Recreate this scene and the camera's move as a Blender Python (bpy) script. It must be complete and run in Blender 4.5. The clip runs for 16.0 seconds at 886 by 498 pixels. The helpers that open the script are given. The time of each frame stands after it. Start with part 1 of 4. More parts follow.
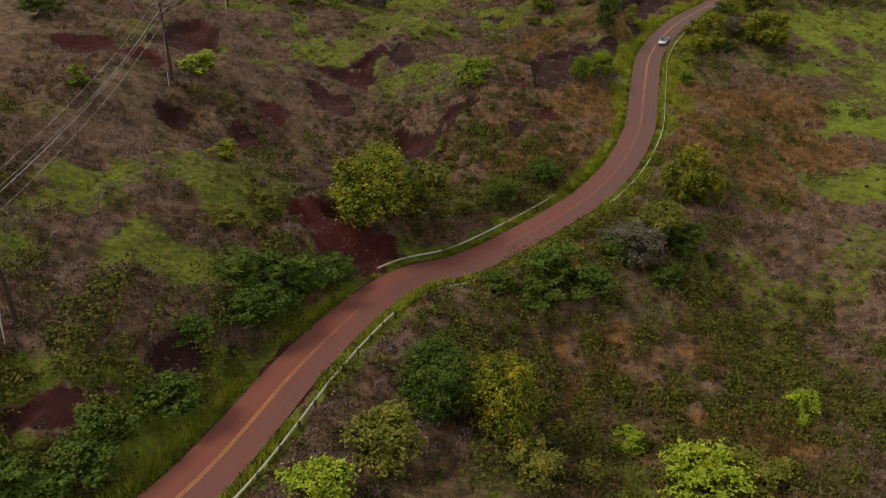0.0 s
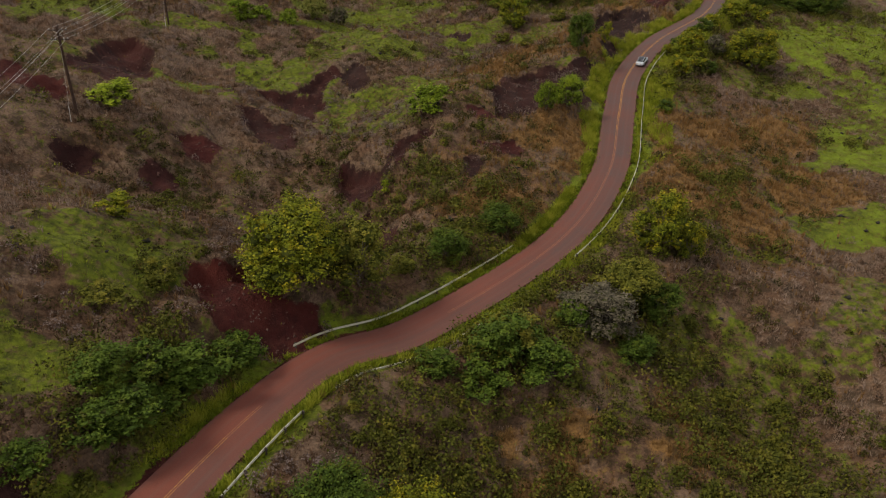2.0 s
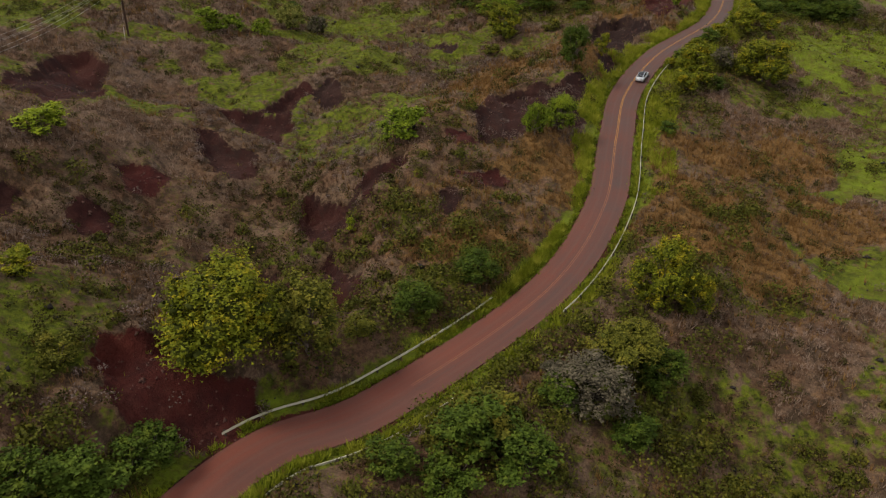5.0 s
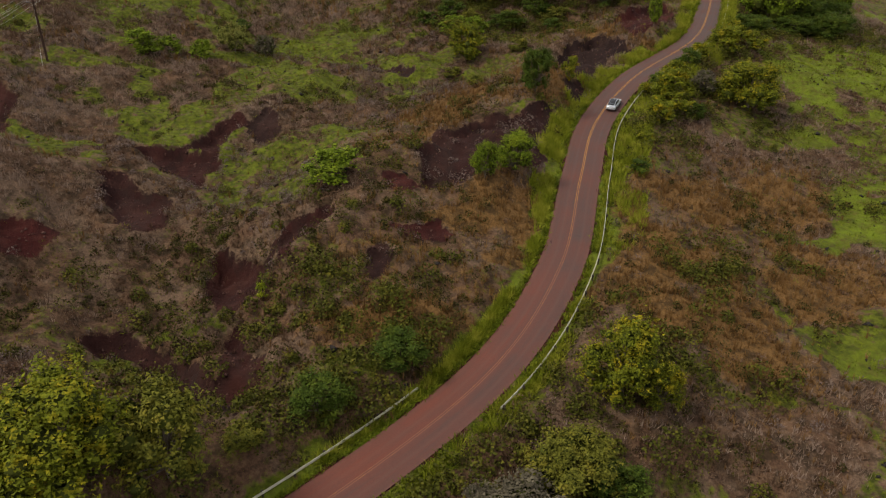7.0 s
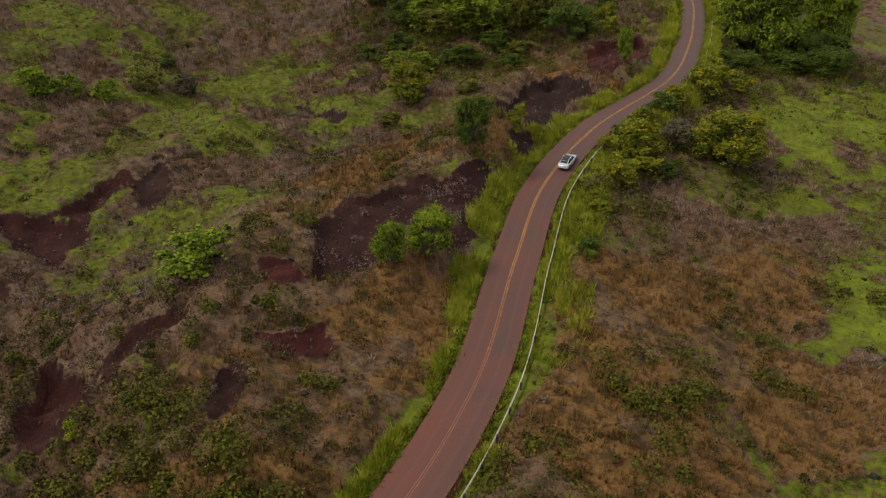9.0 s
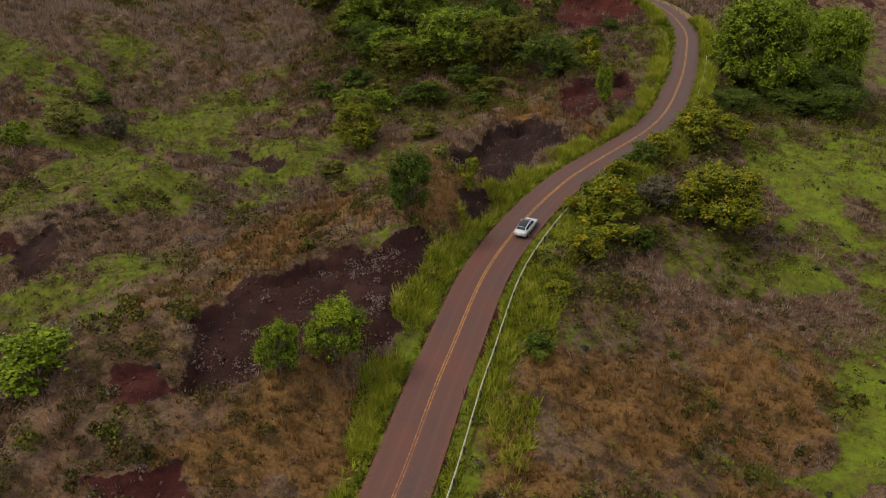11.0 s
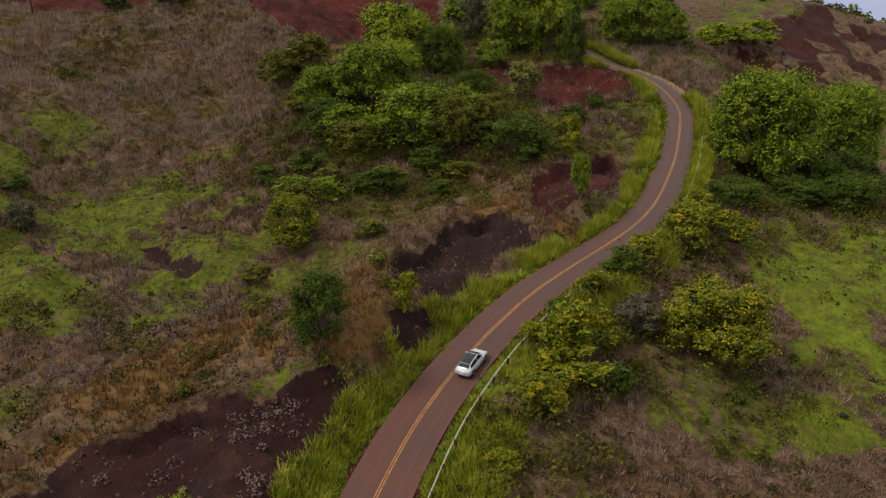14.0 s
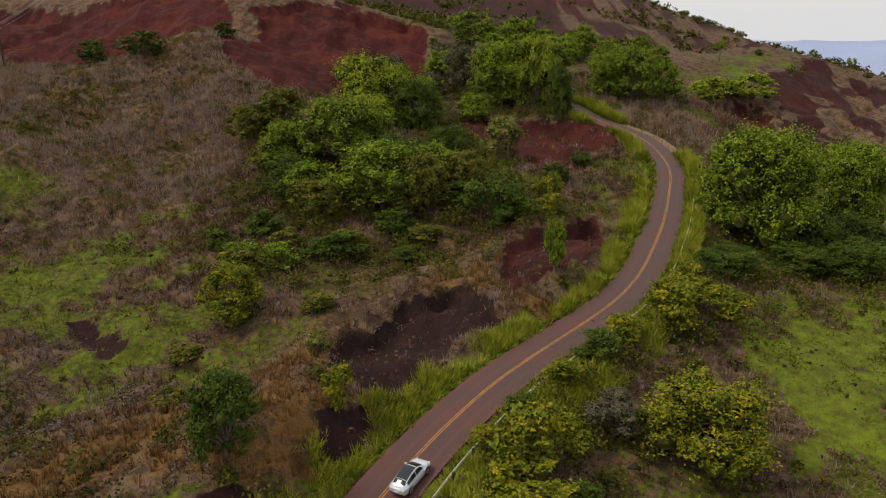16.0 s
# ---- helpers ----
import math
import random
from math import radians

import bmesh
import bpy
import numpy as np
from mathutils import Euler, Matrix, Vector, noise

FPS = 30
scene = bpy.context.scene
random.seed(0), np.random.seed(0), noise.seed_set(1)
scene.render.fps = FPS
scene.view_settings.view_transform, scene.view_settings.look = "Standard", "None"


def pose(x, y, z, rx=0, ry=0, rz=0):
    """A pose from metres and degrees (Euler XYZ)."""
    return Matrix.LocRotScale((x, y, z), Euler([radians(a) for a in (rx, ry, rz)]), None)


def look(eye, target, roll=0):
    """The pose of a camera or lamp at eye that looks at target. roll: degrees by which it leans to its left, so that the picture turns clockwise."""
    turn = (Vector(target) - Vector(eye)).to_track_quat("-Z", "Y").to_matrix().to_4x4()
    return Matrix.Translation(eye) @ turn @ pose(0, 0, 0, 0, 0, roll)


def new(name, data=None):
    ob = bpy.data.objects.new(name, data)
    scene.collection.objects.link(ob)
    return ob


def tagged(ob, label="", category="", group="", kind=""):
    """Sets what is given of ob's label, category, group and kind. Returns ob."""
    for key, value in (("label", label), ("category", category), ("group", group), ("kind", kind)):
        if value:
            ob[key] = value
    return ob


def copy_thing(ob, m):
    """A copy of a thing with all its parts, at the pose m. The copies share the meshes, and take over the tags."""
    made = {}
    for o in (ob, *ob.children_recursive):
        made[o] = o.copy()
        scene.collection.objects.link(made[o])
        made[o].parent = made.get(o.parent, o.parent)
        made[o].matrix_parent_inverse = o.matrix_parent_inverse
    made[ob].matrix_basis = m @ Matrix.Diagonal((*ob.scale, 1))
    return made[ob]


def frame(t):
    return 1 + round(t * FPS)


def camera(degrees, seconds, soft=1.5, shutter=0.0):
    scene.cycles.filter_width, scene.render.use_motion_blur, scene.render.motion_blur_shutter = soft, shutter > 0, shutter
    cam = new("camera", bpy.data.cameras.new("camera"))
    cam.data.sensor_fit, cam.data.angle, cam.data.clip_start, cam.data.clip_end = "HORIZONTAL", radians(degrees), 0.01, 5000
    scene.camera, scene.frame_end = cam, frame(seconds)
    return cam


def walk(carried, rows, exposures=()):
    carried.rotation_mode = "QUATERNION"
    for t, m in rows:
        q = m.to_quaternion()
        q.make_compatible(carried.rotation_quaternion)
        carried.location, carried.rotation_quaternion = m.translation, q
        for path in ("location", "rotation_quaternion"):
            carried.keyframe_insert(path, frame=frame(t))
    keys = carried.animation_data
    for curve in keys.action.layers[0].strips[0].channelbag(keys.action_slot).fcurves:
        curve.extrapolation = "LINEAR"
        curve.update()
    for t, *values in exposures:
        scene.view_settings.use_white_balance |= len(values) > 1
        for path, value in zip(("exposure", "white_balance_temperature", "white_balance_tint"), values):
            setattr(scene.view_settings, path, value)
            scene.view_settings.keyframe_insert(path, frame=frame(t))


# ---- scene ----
cam = camera(61.5, 16.0, soft=1.2)
METRES, EYE, TILT, LEAN, TURN = 155.0, 59.0, -28.4, 0.0, 0.0
ROWS = [
    (0.0, 0.0, 0.0, 0.0, 0.0, 0.0, -0.0),
    (0.5, 0.0121, 0.0274, 0.0134, -0.36, 0.08, 0.2),
    (1.0, 0.0267, 0.0591, 0.0295, -0.59, 0.24, 0.37),
    (1.5, 0.0414, 0.0895, 0.0444, -0.63, 0.42, 0.29),
    (2.0, 0.0523, 0.1135, 0.0557, -0.65, 0.43, 0.27),
    (2.5, 0.0596, 0.1323, 0.0647, -0.58, 0.41, 0.26),
    (3.0, 0.0649, 0.1484, 0.0723, -0.48, 0.4, 0.2),
    (3.5, 0.0686, 0.1634, 0.0791, -0.39, 0.39, 0.15),
    (4.0, 0.0715, 0.1779, 0.0856, -0.3, 0.42, 0.1),
    (6.5, 0.1268, 0.2941, 0.1418, -0.7, 0.81, 0.69),
    (7.0, 0.1472, 0.3281, 0.1578, -0.66, 1.06, 0.71),
    (7.5, 0.1691, 0.365, 0.1755, -0.64, 1.4, 0.72),
    (8.0, 0.1926, 0.4033, 0.1937, -0.62, 1.78, 0.74),
    (8.5, 0.2166, 0.4428, 0.2123, -0.58, 2.13, 0.76),
    (9.0, 0.2401, 0.4818, 0.2316, -0.39, 2.5, 0.59),
    (11.5, 0.3205, 0.6313, 0.3039, 0.34, 4.75, 0.11),
    (12.0, 0.3304, 0.6545, 0.315, 0.48, 5.53, 0.01),
    (12.5, 0.3391, 0.6769, 0.3261, 0.58, 6.37, -0.05),
    (13.0, 0.3477, 0.6993, 0.3373, 0.63, 7.25, -0.12),
    (13.5, 0.3576, 0.7207, 0.348, 0.64, 8.06, -0.14),
    (14.0, 0.3687, 0.7418, 0.3586, 0.67, 8.95, -0.15),
    (14.5, 0.3803, 0.7621, 0.3688, 0.72, 9.92, -0.16),
    (15.0, 0.3909, 0.7813, 0.3785, 0.81, 10.87, -0.26),
    (15.5, 0.4008, 0.7998, 0.3875, 0.87, 11.81, -0.35),
    (16.0, 0.4103, 0.8181, 0.3967, 0.91, 12.74, -0.43),
]
walk(cam, [(t, pose(0, 0, EYE, TILT, LEAN, TURN) @ pose(METRES * x, METRES * y, METRES * z, 90 + pitch, roll, yaw)) for t, x, y, z, yaw, pitch, roll in ROWS], [(0.0, 0.66), (16.0, 0.66)])
# ---- light ----
SUN_UP, SUN_TURN = 52.0, 262.0
world = bpy.data.worlds.new("overcast_sky")
scene.world = world
world.use_nodes = True
wn = world.node_tree
sky = wn.nodes.new("ShaderNodeTexSky")
sky.sky_type, sky.sun_disc = "NISHITA", False
sky.sun_elevation, sky.sun_rotation = radians(SUN_UP), radians(SUN_TURN)
sky.dust_density = 3.0
cloud = wn.nodes.new("ShaderNodeMix")
cloud.data_type = "RGBA"
cloud.inputs[0].default_value = 0.82
cloud.inputs[7].default_value = (11.3, 11.15, 11.2, 1)
wn.links.new(sky.outputs[0], cloud.inputs[6])
wn.links.new(cloud.outputs[2], wn.nodes["Background"].inputs[0])
wn.nodes["Background"].inputs[1].default_value = 0.048
sun = new("sun", bpy.data.lights.new("sun", "SUN"))
sun.data.energy, sun.data.angle, sun.data.color = 1.5, radians(15), (1.0, 0.93, 0.77)
sun.matrix_world = look((0, 0, 300), (math.sin(radians(SUN_TURN)) * -300 / math.tan(radians(SUN_UP)), math.cos(radians(SUN_TURN)) * -300 / math.tan(radians(SUN_UP)), 0))


# ---- materials ----
class Nodes:
    """A small builder for procedural materials."""

    def __init__(self, name, rough=0.9, spec=0.15, metal=0.0):
        self.m = bpy.data.materials.new(name)
        self.m.use_nodes = True
        self.t = self.m.node_tree
        self.b = self.t.nodes["Principled BSDF"]
        self.b.inputs["Roughness"].default_value = rough
        self.b.inputs["Specular IOR Level"].default_value = spec
        self.b.inputs["Metallic"].default_value = metal
        self.place = self.t.nodes.new("ShaderNodeNewGeometry")

    def plug(self, value, socket):
        if isinstance(value, (int, float)):
            socket.default_value = value
        elif isinstance(value, tuple):
            socket.default_value = (*value, 1)
        else:
            self.t.links.new(value, socket)

    def noise(self, scale, detail=3.0, rough=0.55, vector=None, stretch=None):
        n = self.t.nodes.new("ShaderNodeTexNoise")
        n.inputs["Scale"].default_value, n.inputs["Detail"].default_value, n.inputs["Roughness"].default_value = scale, detail, rough
        v = vector or self.place.outputs["Position"]
        if stretch:
            s = self.t.nodes.new("ShaderNodeMapping")
            s.inputs["Scale"].default_value = stretch
            self.t.links.new(v, s.inputs["Vector"])
            v = s.outputs[0]
        self.t.links.new(v, n.inputs["Vector"])
        return n.outputs[0]

    def ramp(self, value, low, high, a=0.0, b=1.0):
        n = self.t.nodes.new("ShaderNodeMapRange")
        n.clamp = True
        for i, v in enumerate((value, low, high, a, b)):
            self.plug(v, n.inputs[i])
        return n.outputs[0]

    def mix(self, fac, a, b):
        n = self.t.nodes.new("ShaderNodeMix")
        n.data_type = "RGBA"
        self.plug(fac, n.inputs[0]), self.plug(a, n.inputs[6]), self.plug(b, n.inputs[7])
        return n.outputs[2]

    def sum(self, kind, a, b):
        n = self.t.nodes.new("ShaderNodeMath")
        n.operation = kind
        self.plug(a, n.inputs[0]), self.plug(b, n.inputs[1])
        return n.outputs[0]

    def colour(self, value):
        self.plug(value, self.b.inputs["Base Color"])
        return self

    def bump(self, height, strength=0.5, distance=0.1):
        n = self.t.nodes.new("ShaderNodeBump")
        n.inputs["Strength"].default_value, n.inputs["Distance"].default_value = strength, distance
        self.t.links.new(height, n.inputs["Height"])
        self.t.links.new(n.outputs[0], self.b.inputs["Normal"])
        return self


DRY, DRY_PALE, DRY_DARK = (0.108, 0.056, 0.032), (0.19, 0.114, 0.066), (0.028, 0.0142, 0.008)
GREEN, GREEN_DARK, LIME = (0.12, 0.138, 0.01), (0.032, 0.042, 0.004), (0.27, 0.29, 0.018)
TAN, TAN_DARK = (0.235, 0.128, 0.042), (0.09, 0.044, 0.016)
RED, RED_DARK, BARE = (0.078, 0.0125, 0.0098), (0.034, 0.0066, 0.0056), (0.017, 0.0075, 0.0064)


def ground_material():
    n = Nodes("hillside")
    a = n.t.nodes.new("ShaderNodeVertexColor")
    a.layer_name = "cover"
    s = n.t.nodes.new("ShaderNodeSeparateColor")
    n.t.links.new(a.outputs[0], s.inputs[0])
    soil, green, tan = s.outputs
    fine, mid = n.noise(3.2, 5, 0.7), n.noise(0.55, 4, 0.6)
    dry = n.mix(n.ramp(mid, 0.35, 0.65), n.mix(n.ramp(fine, 0.35, 0.65), DRY_DARK, DRY), n.mix(n.ramp(fine, 0.3, 0.7), DRY, DRY_PALE))
    dry = n.mix(n.ramp(n.noise(0.13, 4, 0.65), 0.46, 0.56, 0.0, 0.7), dry, n.mix(n.ramp(fine, 0.3, 0.7), (0.062, 0.039, 0.028), (0.23, 0.152, 0.1)))
    grass = n.mix(n.ramp(n.noise(1.1, 4), 0.3, 0.6), GREEN_DARK, GREEN)
    grass = n.mix(n.ramp(green, 0.7, 0.95), grass, n.mix(n.ramp(n.noise(0.5, 6, 0.75), 0.38, 0.6), n.mix(n.ramp(n.noise(1.7, 4, 0.7), 0.45, 0.6), (0.1, 0.085, 0.017), (0.075, 0.092, 0.007)), (0.14, 0.182, 0.011)))
    straw = n.mix(n.ramp(fine, 0.3, 0.7), TAN_DARK, TAN)
    wobble = n.ramp(n.noise(0.8, 4, 0.65), 0.25, 0.75, -0.45, 0.45)
    c = n.mix(n.ramp(n.sum("ADD", tan, wobble), 0.3, 0.7), dry, straw)
    c = n.mix(n.ramp(n.sum("ADD", green, wobble), 0.35, 0.65), c, grass)
    c = n.mix(n.sum("MULTIPLY", n.ramp(n.noise(0.42, 6, 0.68), 0.47, 0.6, 0.0, 0.7), n.ramp(green, 0.3, 0.9, 1.0, 0.35)), c, (0.02, 0.0135, 0.006))
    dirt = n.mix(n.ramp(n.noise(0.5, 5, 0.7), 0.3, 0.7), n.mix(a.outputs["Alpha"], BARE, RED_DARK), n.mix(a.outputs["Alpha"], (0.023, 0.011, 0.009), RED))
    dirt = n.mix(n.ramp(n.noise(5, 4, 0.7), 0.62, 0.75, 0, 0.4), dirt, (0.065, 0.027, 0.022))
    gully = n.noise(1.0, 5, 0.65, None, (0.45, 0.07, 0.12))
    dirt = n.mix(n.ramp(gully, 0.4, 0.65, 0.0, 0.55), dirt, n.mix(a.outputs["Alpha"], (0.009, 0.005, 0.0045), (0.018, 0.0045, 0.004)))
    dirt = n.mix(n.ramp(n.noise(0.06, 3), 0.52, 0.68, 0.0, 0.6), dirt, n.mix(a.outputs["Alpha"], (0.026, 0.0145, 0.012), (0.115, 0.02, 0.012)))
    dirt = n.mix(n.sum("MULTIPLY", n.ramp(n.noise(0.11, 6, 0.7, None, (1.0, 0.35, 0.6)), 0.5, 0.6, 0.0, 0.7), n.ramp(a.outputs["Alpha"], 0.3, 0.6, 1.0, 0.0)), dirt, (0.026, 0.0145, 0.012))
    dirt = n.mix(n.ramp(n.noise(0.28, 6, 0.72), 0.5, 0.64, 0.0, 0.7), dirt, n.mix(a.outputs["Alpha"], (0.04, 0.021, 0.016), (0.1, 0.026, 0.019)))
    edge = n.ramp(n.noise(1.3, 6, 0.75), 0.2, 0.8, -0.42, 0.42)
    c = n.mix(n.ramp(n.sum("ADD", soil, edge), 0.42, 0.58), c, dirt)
    n.colour(c).bump(n.sum("ADD", fine, n.sum("MULTIPLY", mid, 2.0)), 0.7, 0.35)
    return n.m


def blade_material(name, a, b, c, patch=0.35):
    """Stalks that vary from one to the next and in patches."""
    n = Nodes(name, 0.85, 0.1)
    each = n.place.outputs["Random Per Island"]
    soft = n.ramp(each, 0, 1, 0.22, 0.78)
    col = n.mix(soft, a, b)
    n.colour(n.mix(n.ramp(n.noise(patch, 4, 0.6), 0.47, 0.57), col, n.mix(soft, b, c)))
    return n.m


def leaf_material(name, a, b, c):
    """Leaves: each its own tone, each tree its own tint."""
    n = Nodes(name, 0.75, 0.12)
    info = n.t.nodes.new("ShaderNodeObjectInfo")
    col = n.mix(n.ramp(n.place.outputs["Random Per Island"], 0, 1), a, b)
    col = n.mix(n.ramp(n.noise(0.55, 2), 0.5, 0.72), col, c)
    n.colour(n.mix(n.ramp(info.outputs["Random"], 0, 1, 0, 0.35), col, b))
    return n.m


def bark_material(name, a, b):
    n = Nodes(name, 0.95)
    g = n.noise(6, 4, 0.6, None, (1, 1, 0.25))
    n.colour(n.mix(n.ramp(g, 0.3, 0.7), a, b)).bump(g, 0.6, 0.03)
    return n.m


def plain(name, a, b, rough=0.5, spec=0.5, metal=0.0, scale=4.0):
    n = Nodes(name, rough, spec, metal)
    g = n.noise(scale, 5, 0.65)
    n.colour(n.mix(n.ramp(g, 0.3, 0.7), a, b)).bump(g, 0.1, 0.01)
    return n.m


def road_material():
    """Worn asphalt with red earth driven into it; u runs across, v along in metres."""
    n = Nodes("red_stained_asphalt", 0.75, 0.35)
    uv = n.t.nodes.new("ShaderNodeUVMap")
    uv.uv_map = "along"
    x = n.t.nodes.new("ShaderNodeSeparateXYZ")
    n.t.links.new(uv.outputs[0], x.inputs[0])
    u, v = x.outputs[0], x.outputs[1]
    long = n.noise(1.0, 4, 0.6, uv.outputs[0], (1.4, 0.05, 1))
    fine = n.noise(9, 5, 0.7)
    blot = n.noise(0.18, 4, 0.6)
    tar = n.mix(n.ramp(fine, 0.3, 0.7), (0.05, 0.028, 0.024), (0.085, 0.047, 0.039))
    dust = n.mix(n.ramp(fine, 0.25, 0.75), (0.125, 0.034, 0.0215), (0.185, 0.056, 0.036))
    low = n.sum("SUBTRACT", n.ramp(v, 90, 190, 0.92, 0.34), n.ramp(v, 190, 290, 0.0, 0.2))
    low = n.sum("ADD", low, n.sum("MULTIPLY", n.ramp(u, -1.0, 1.0, 0.15, -0.4), n.ramp(v, 80, 200, 1.0, 0.15)))
    low = n.sum("ADD", low, n.ramp(long, 0.25, 0.75, -0.22, 0.22))
    low = n.sum("ADD", low, n.ramp(blot, 0.3, 0.7, -0.18, 0.18))
    # two bands swept by tyres in each lane
    wheel = n.sum("PINGPONG", n.sum("ADD", u, 8.4), 0.78)
    c = n.mix(low, tar, dust)
    c = n.mix(n.ramp(wheel, 0.45, 0.75, 0, 0.16), c, (0.13, 0.074, 0.06))
    side = n.sum("ADD", n.sum("ABSOLUTE", u, 0.0), n.ramp(n.noise(0.9, 4, 0.7), 0.2, 0.8, -0.5, 0.5))
    c = n.mix(n.ramp(side, 2.75, 3.2, 0, 0.8), c, (0.12, 0.045, 0.034))
    n.colour(c).bump(fine, 0.25, 0.02)
    n.plug(n.ramp(low, 0, 1, 0.62, 0.9), n.b.inputs["Roughness"])
    return n.m


def line_material():
    """Yellow paint, rubbed thin and reddened where the earth washes over the road."""
    n = Nodes("worn_yellow_paint", 0.7, 0.3)
    uv = n.t.nodes.new("ShaderNodeUVMap")
    uv.uv_map = "along"
    x = n.t.nodes.new("ShaderNodeSeparateXYZ")
    n.t.links.new(uv.outputs[0], x.inputs[0])
    g = n.noise(2.2, 5, 0.75)
    rubbed = n.sum("MULTIPLY", n.ramp(x.outputs[1], 70, 100, 0.0, 0.22), n.ramp(x.outputs[1], 175, 215, 1.0, 0.0))
    n.colour(n.mix(n.ramp(n.sum("ADD", g, rubbed), 0.4, 0.68), (0.5, 0.235, 0.035), (0.19, 0.07, 0.042)))
    return n.m


M_GROUND, M_ROAD, M_LINE = ground_material(), road_material(), line_material()
M_DRY = blade_material("dry_brush", (0.026, 0.0135, 0.008), (0.165, 0.096, 0.056), (0.07, 0.039, 0.026))
M_TAN = blade_material("straw_grass", TAN_DARK, TAN, (0.3, 0.175, 0.07))
M_GREEN = blade_material("green_weed", (0.06, 0.076, 0.006), (0.15, 0.178, 0.011), (0.2, 0.225, 0.014))
M_LIME = blade_material("lime_cane_grass", (0.11, 0.135, 0.01), LIME, (0.33, 0.31, 0.045))
M_GREY = blade_material("grey_twigs", (0.05, 0.035, 0.03), (0.21, 0.152, 0.132), (0.13, 0.094, 0.083))
M_PALE = blade_material("bleached_grass", (0.13, 0.085, 0.06), (0.34, 0.245, 0.185), (0.25, 0.175, 0.138))
M_OLIVE = blade_material("olive_grass", (0.05, 0.043, 0.007), (0.155, 0.128, 0.021), (0.115, 0.125, 0.011))
M_DARK_ROCK = plain("dark_lava_rock", (0.012, 0.01, 0.009), (0.05, 0.042, 0.038), 0.95, 0.1)
M_THICKET = leaf_material("thicket_leaf", (0.017, 0.021, 0.003), (0.086, 0.088, 0.009), (0.145, 0.12, 0.013))
M_HEAP = blade_material("dry_woody_brush", (0.025, 0.013, 0.0075), (0.19, 0.112, 0.068), (0.11, 0.07, 0.048))
M_SHRUB = leaf_material("shrub_leaf", (0.012, 0.011, 0.002), (0.055, 0.05, 0.007), (0.085, 0.06, 0.01))
LEAVES = {
    "green": leaf_material("green_leaf", (0.051, 0.0765, 0.0051), (0.162, 0.221, 0.0119), (0.246, 0.297, 0.017)),
    "dark": leaf_material("dark_leaf", (0.0204, 0.0357, 0.00425), (0.0663, 0.1, 0.00935), (0.106, 0.132, 0.0119)),
    "yellow": leaf_material("yellowing_leaf", (0.0467, 0.0595, 0.00425), (0.162, 0.174, 0.0085), (0.357, 0.268, 0.0102)),
    "lime": leaf_material("lime_leaf", (0.085, 0.123, 0.0068), (0.238, 0.293, 0.0153), (0.34, 0.365, 0.0213)),
    "olive": leaf_material("olive_leaf", (0.0425, 0.0467, 0.00595), (0.14, 0.136, 0.0153), (0.212, 0.174, 0.0204)),
    "pale": leaf_material("pale_leaf", (0.0765, 0.085, 0.017), (0.204, 0.2, 0.0382), (0.306, 0.264, 0.0723)),
    "grey": leaf_material("grey_leaf", (0.036, 0.032, 0.021), (0.115, 0.096, 0.062), (0.165, 0.137, 0.09)),
}
# Darker leaf tone: the shade inside the crowns, put into the colour.
M_INNER_SHADE = leaf_material("inner_shade_core", (0.03, 0.036, 0.005), (0.06, 0.07, 0.009), (0.07, 0.07, 0.012))
M_BARK = bark_material("grey_brown_bark", (0.07, 0.05, 0.04), (0.2, 0.16, 0.13))
M_POLE = bark_material("creosoted_wood", (0.03, 0.018, 0.013), (0.075, 0.042, 0.03))
M_POST = bark_material("weathered_post_wood", (0.03, 0.025, 0.022), (0.1, 0.08, 0.065))
M_STEEL = plain("galvanised_steel", (0.48, 0.45, 0.33), (0.64, 0.6, 0.47), 0.65, 0.25, 0.0, 1.5)
M_WIRE = plain("aluminium_wire", (0.45, 0.42, 0.4), (0.6, 0.57, 0.54), 0.5, 0.5, 0.3)
# Blue of distant haze, painted as the far ridge's base colour.
M_HAZE_RIDGE = plain("haze_tinted_ridge", (0.25, 0.3, 0.46), (0.33, 0.38, 0.55), 0.6, 0.2, 0.0, 0.002)
M_ROCK = plain("red_rubble", (0.05, 0.023, 0.019), (0.14, 0.075, 0.062), 0.95, 0.1)


# ---- the lie of the land ----
HILLS_NEAR = [
    (-66, 60, 35, 7.8), (-30, 66, 11, 2.1), (91, 66, 22, 1.1), (-78, 66, 22, 3.7), (20, 76, 14, -5.2), (20, 76, 11, -4.4),
    (-140, 78, 60, 2.3), (-78, 82, 22, 3.9), (50, 96, 11, -5.1), (60, 96, 11, -3.7), (-78, 97, 22, 3.8), (-40, 106, 11, 3.9),
    (56, 109, 35, -5.5), (-40, 126, 11, -4.3), (80, 126, 11, -2.1), (0, 126, 11, -2.9), (-50, 126, 11, -2.3), (-91, 134, 35, 4.1),
    (50, 136, 11, 1.6), (30, 136, 11, 2.0), (-10, 136, 11, -4.5), (-20, 146, 14, -7.7), (-60, 146, 11, 2.6),
]
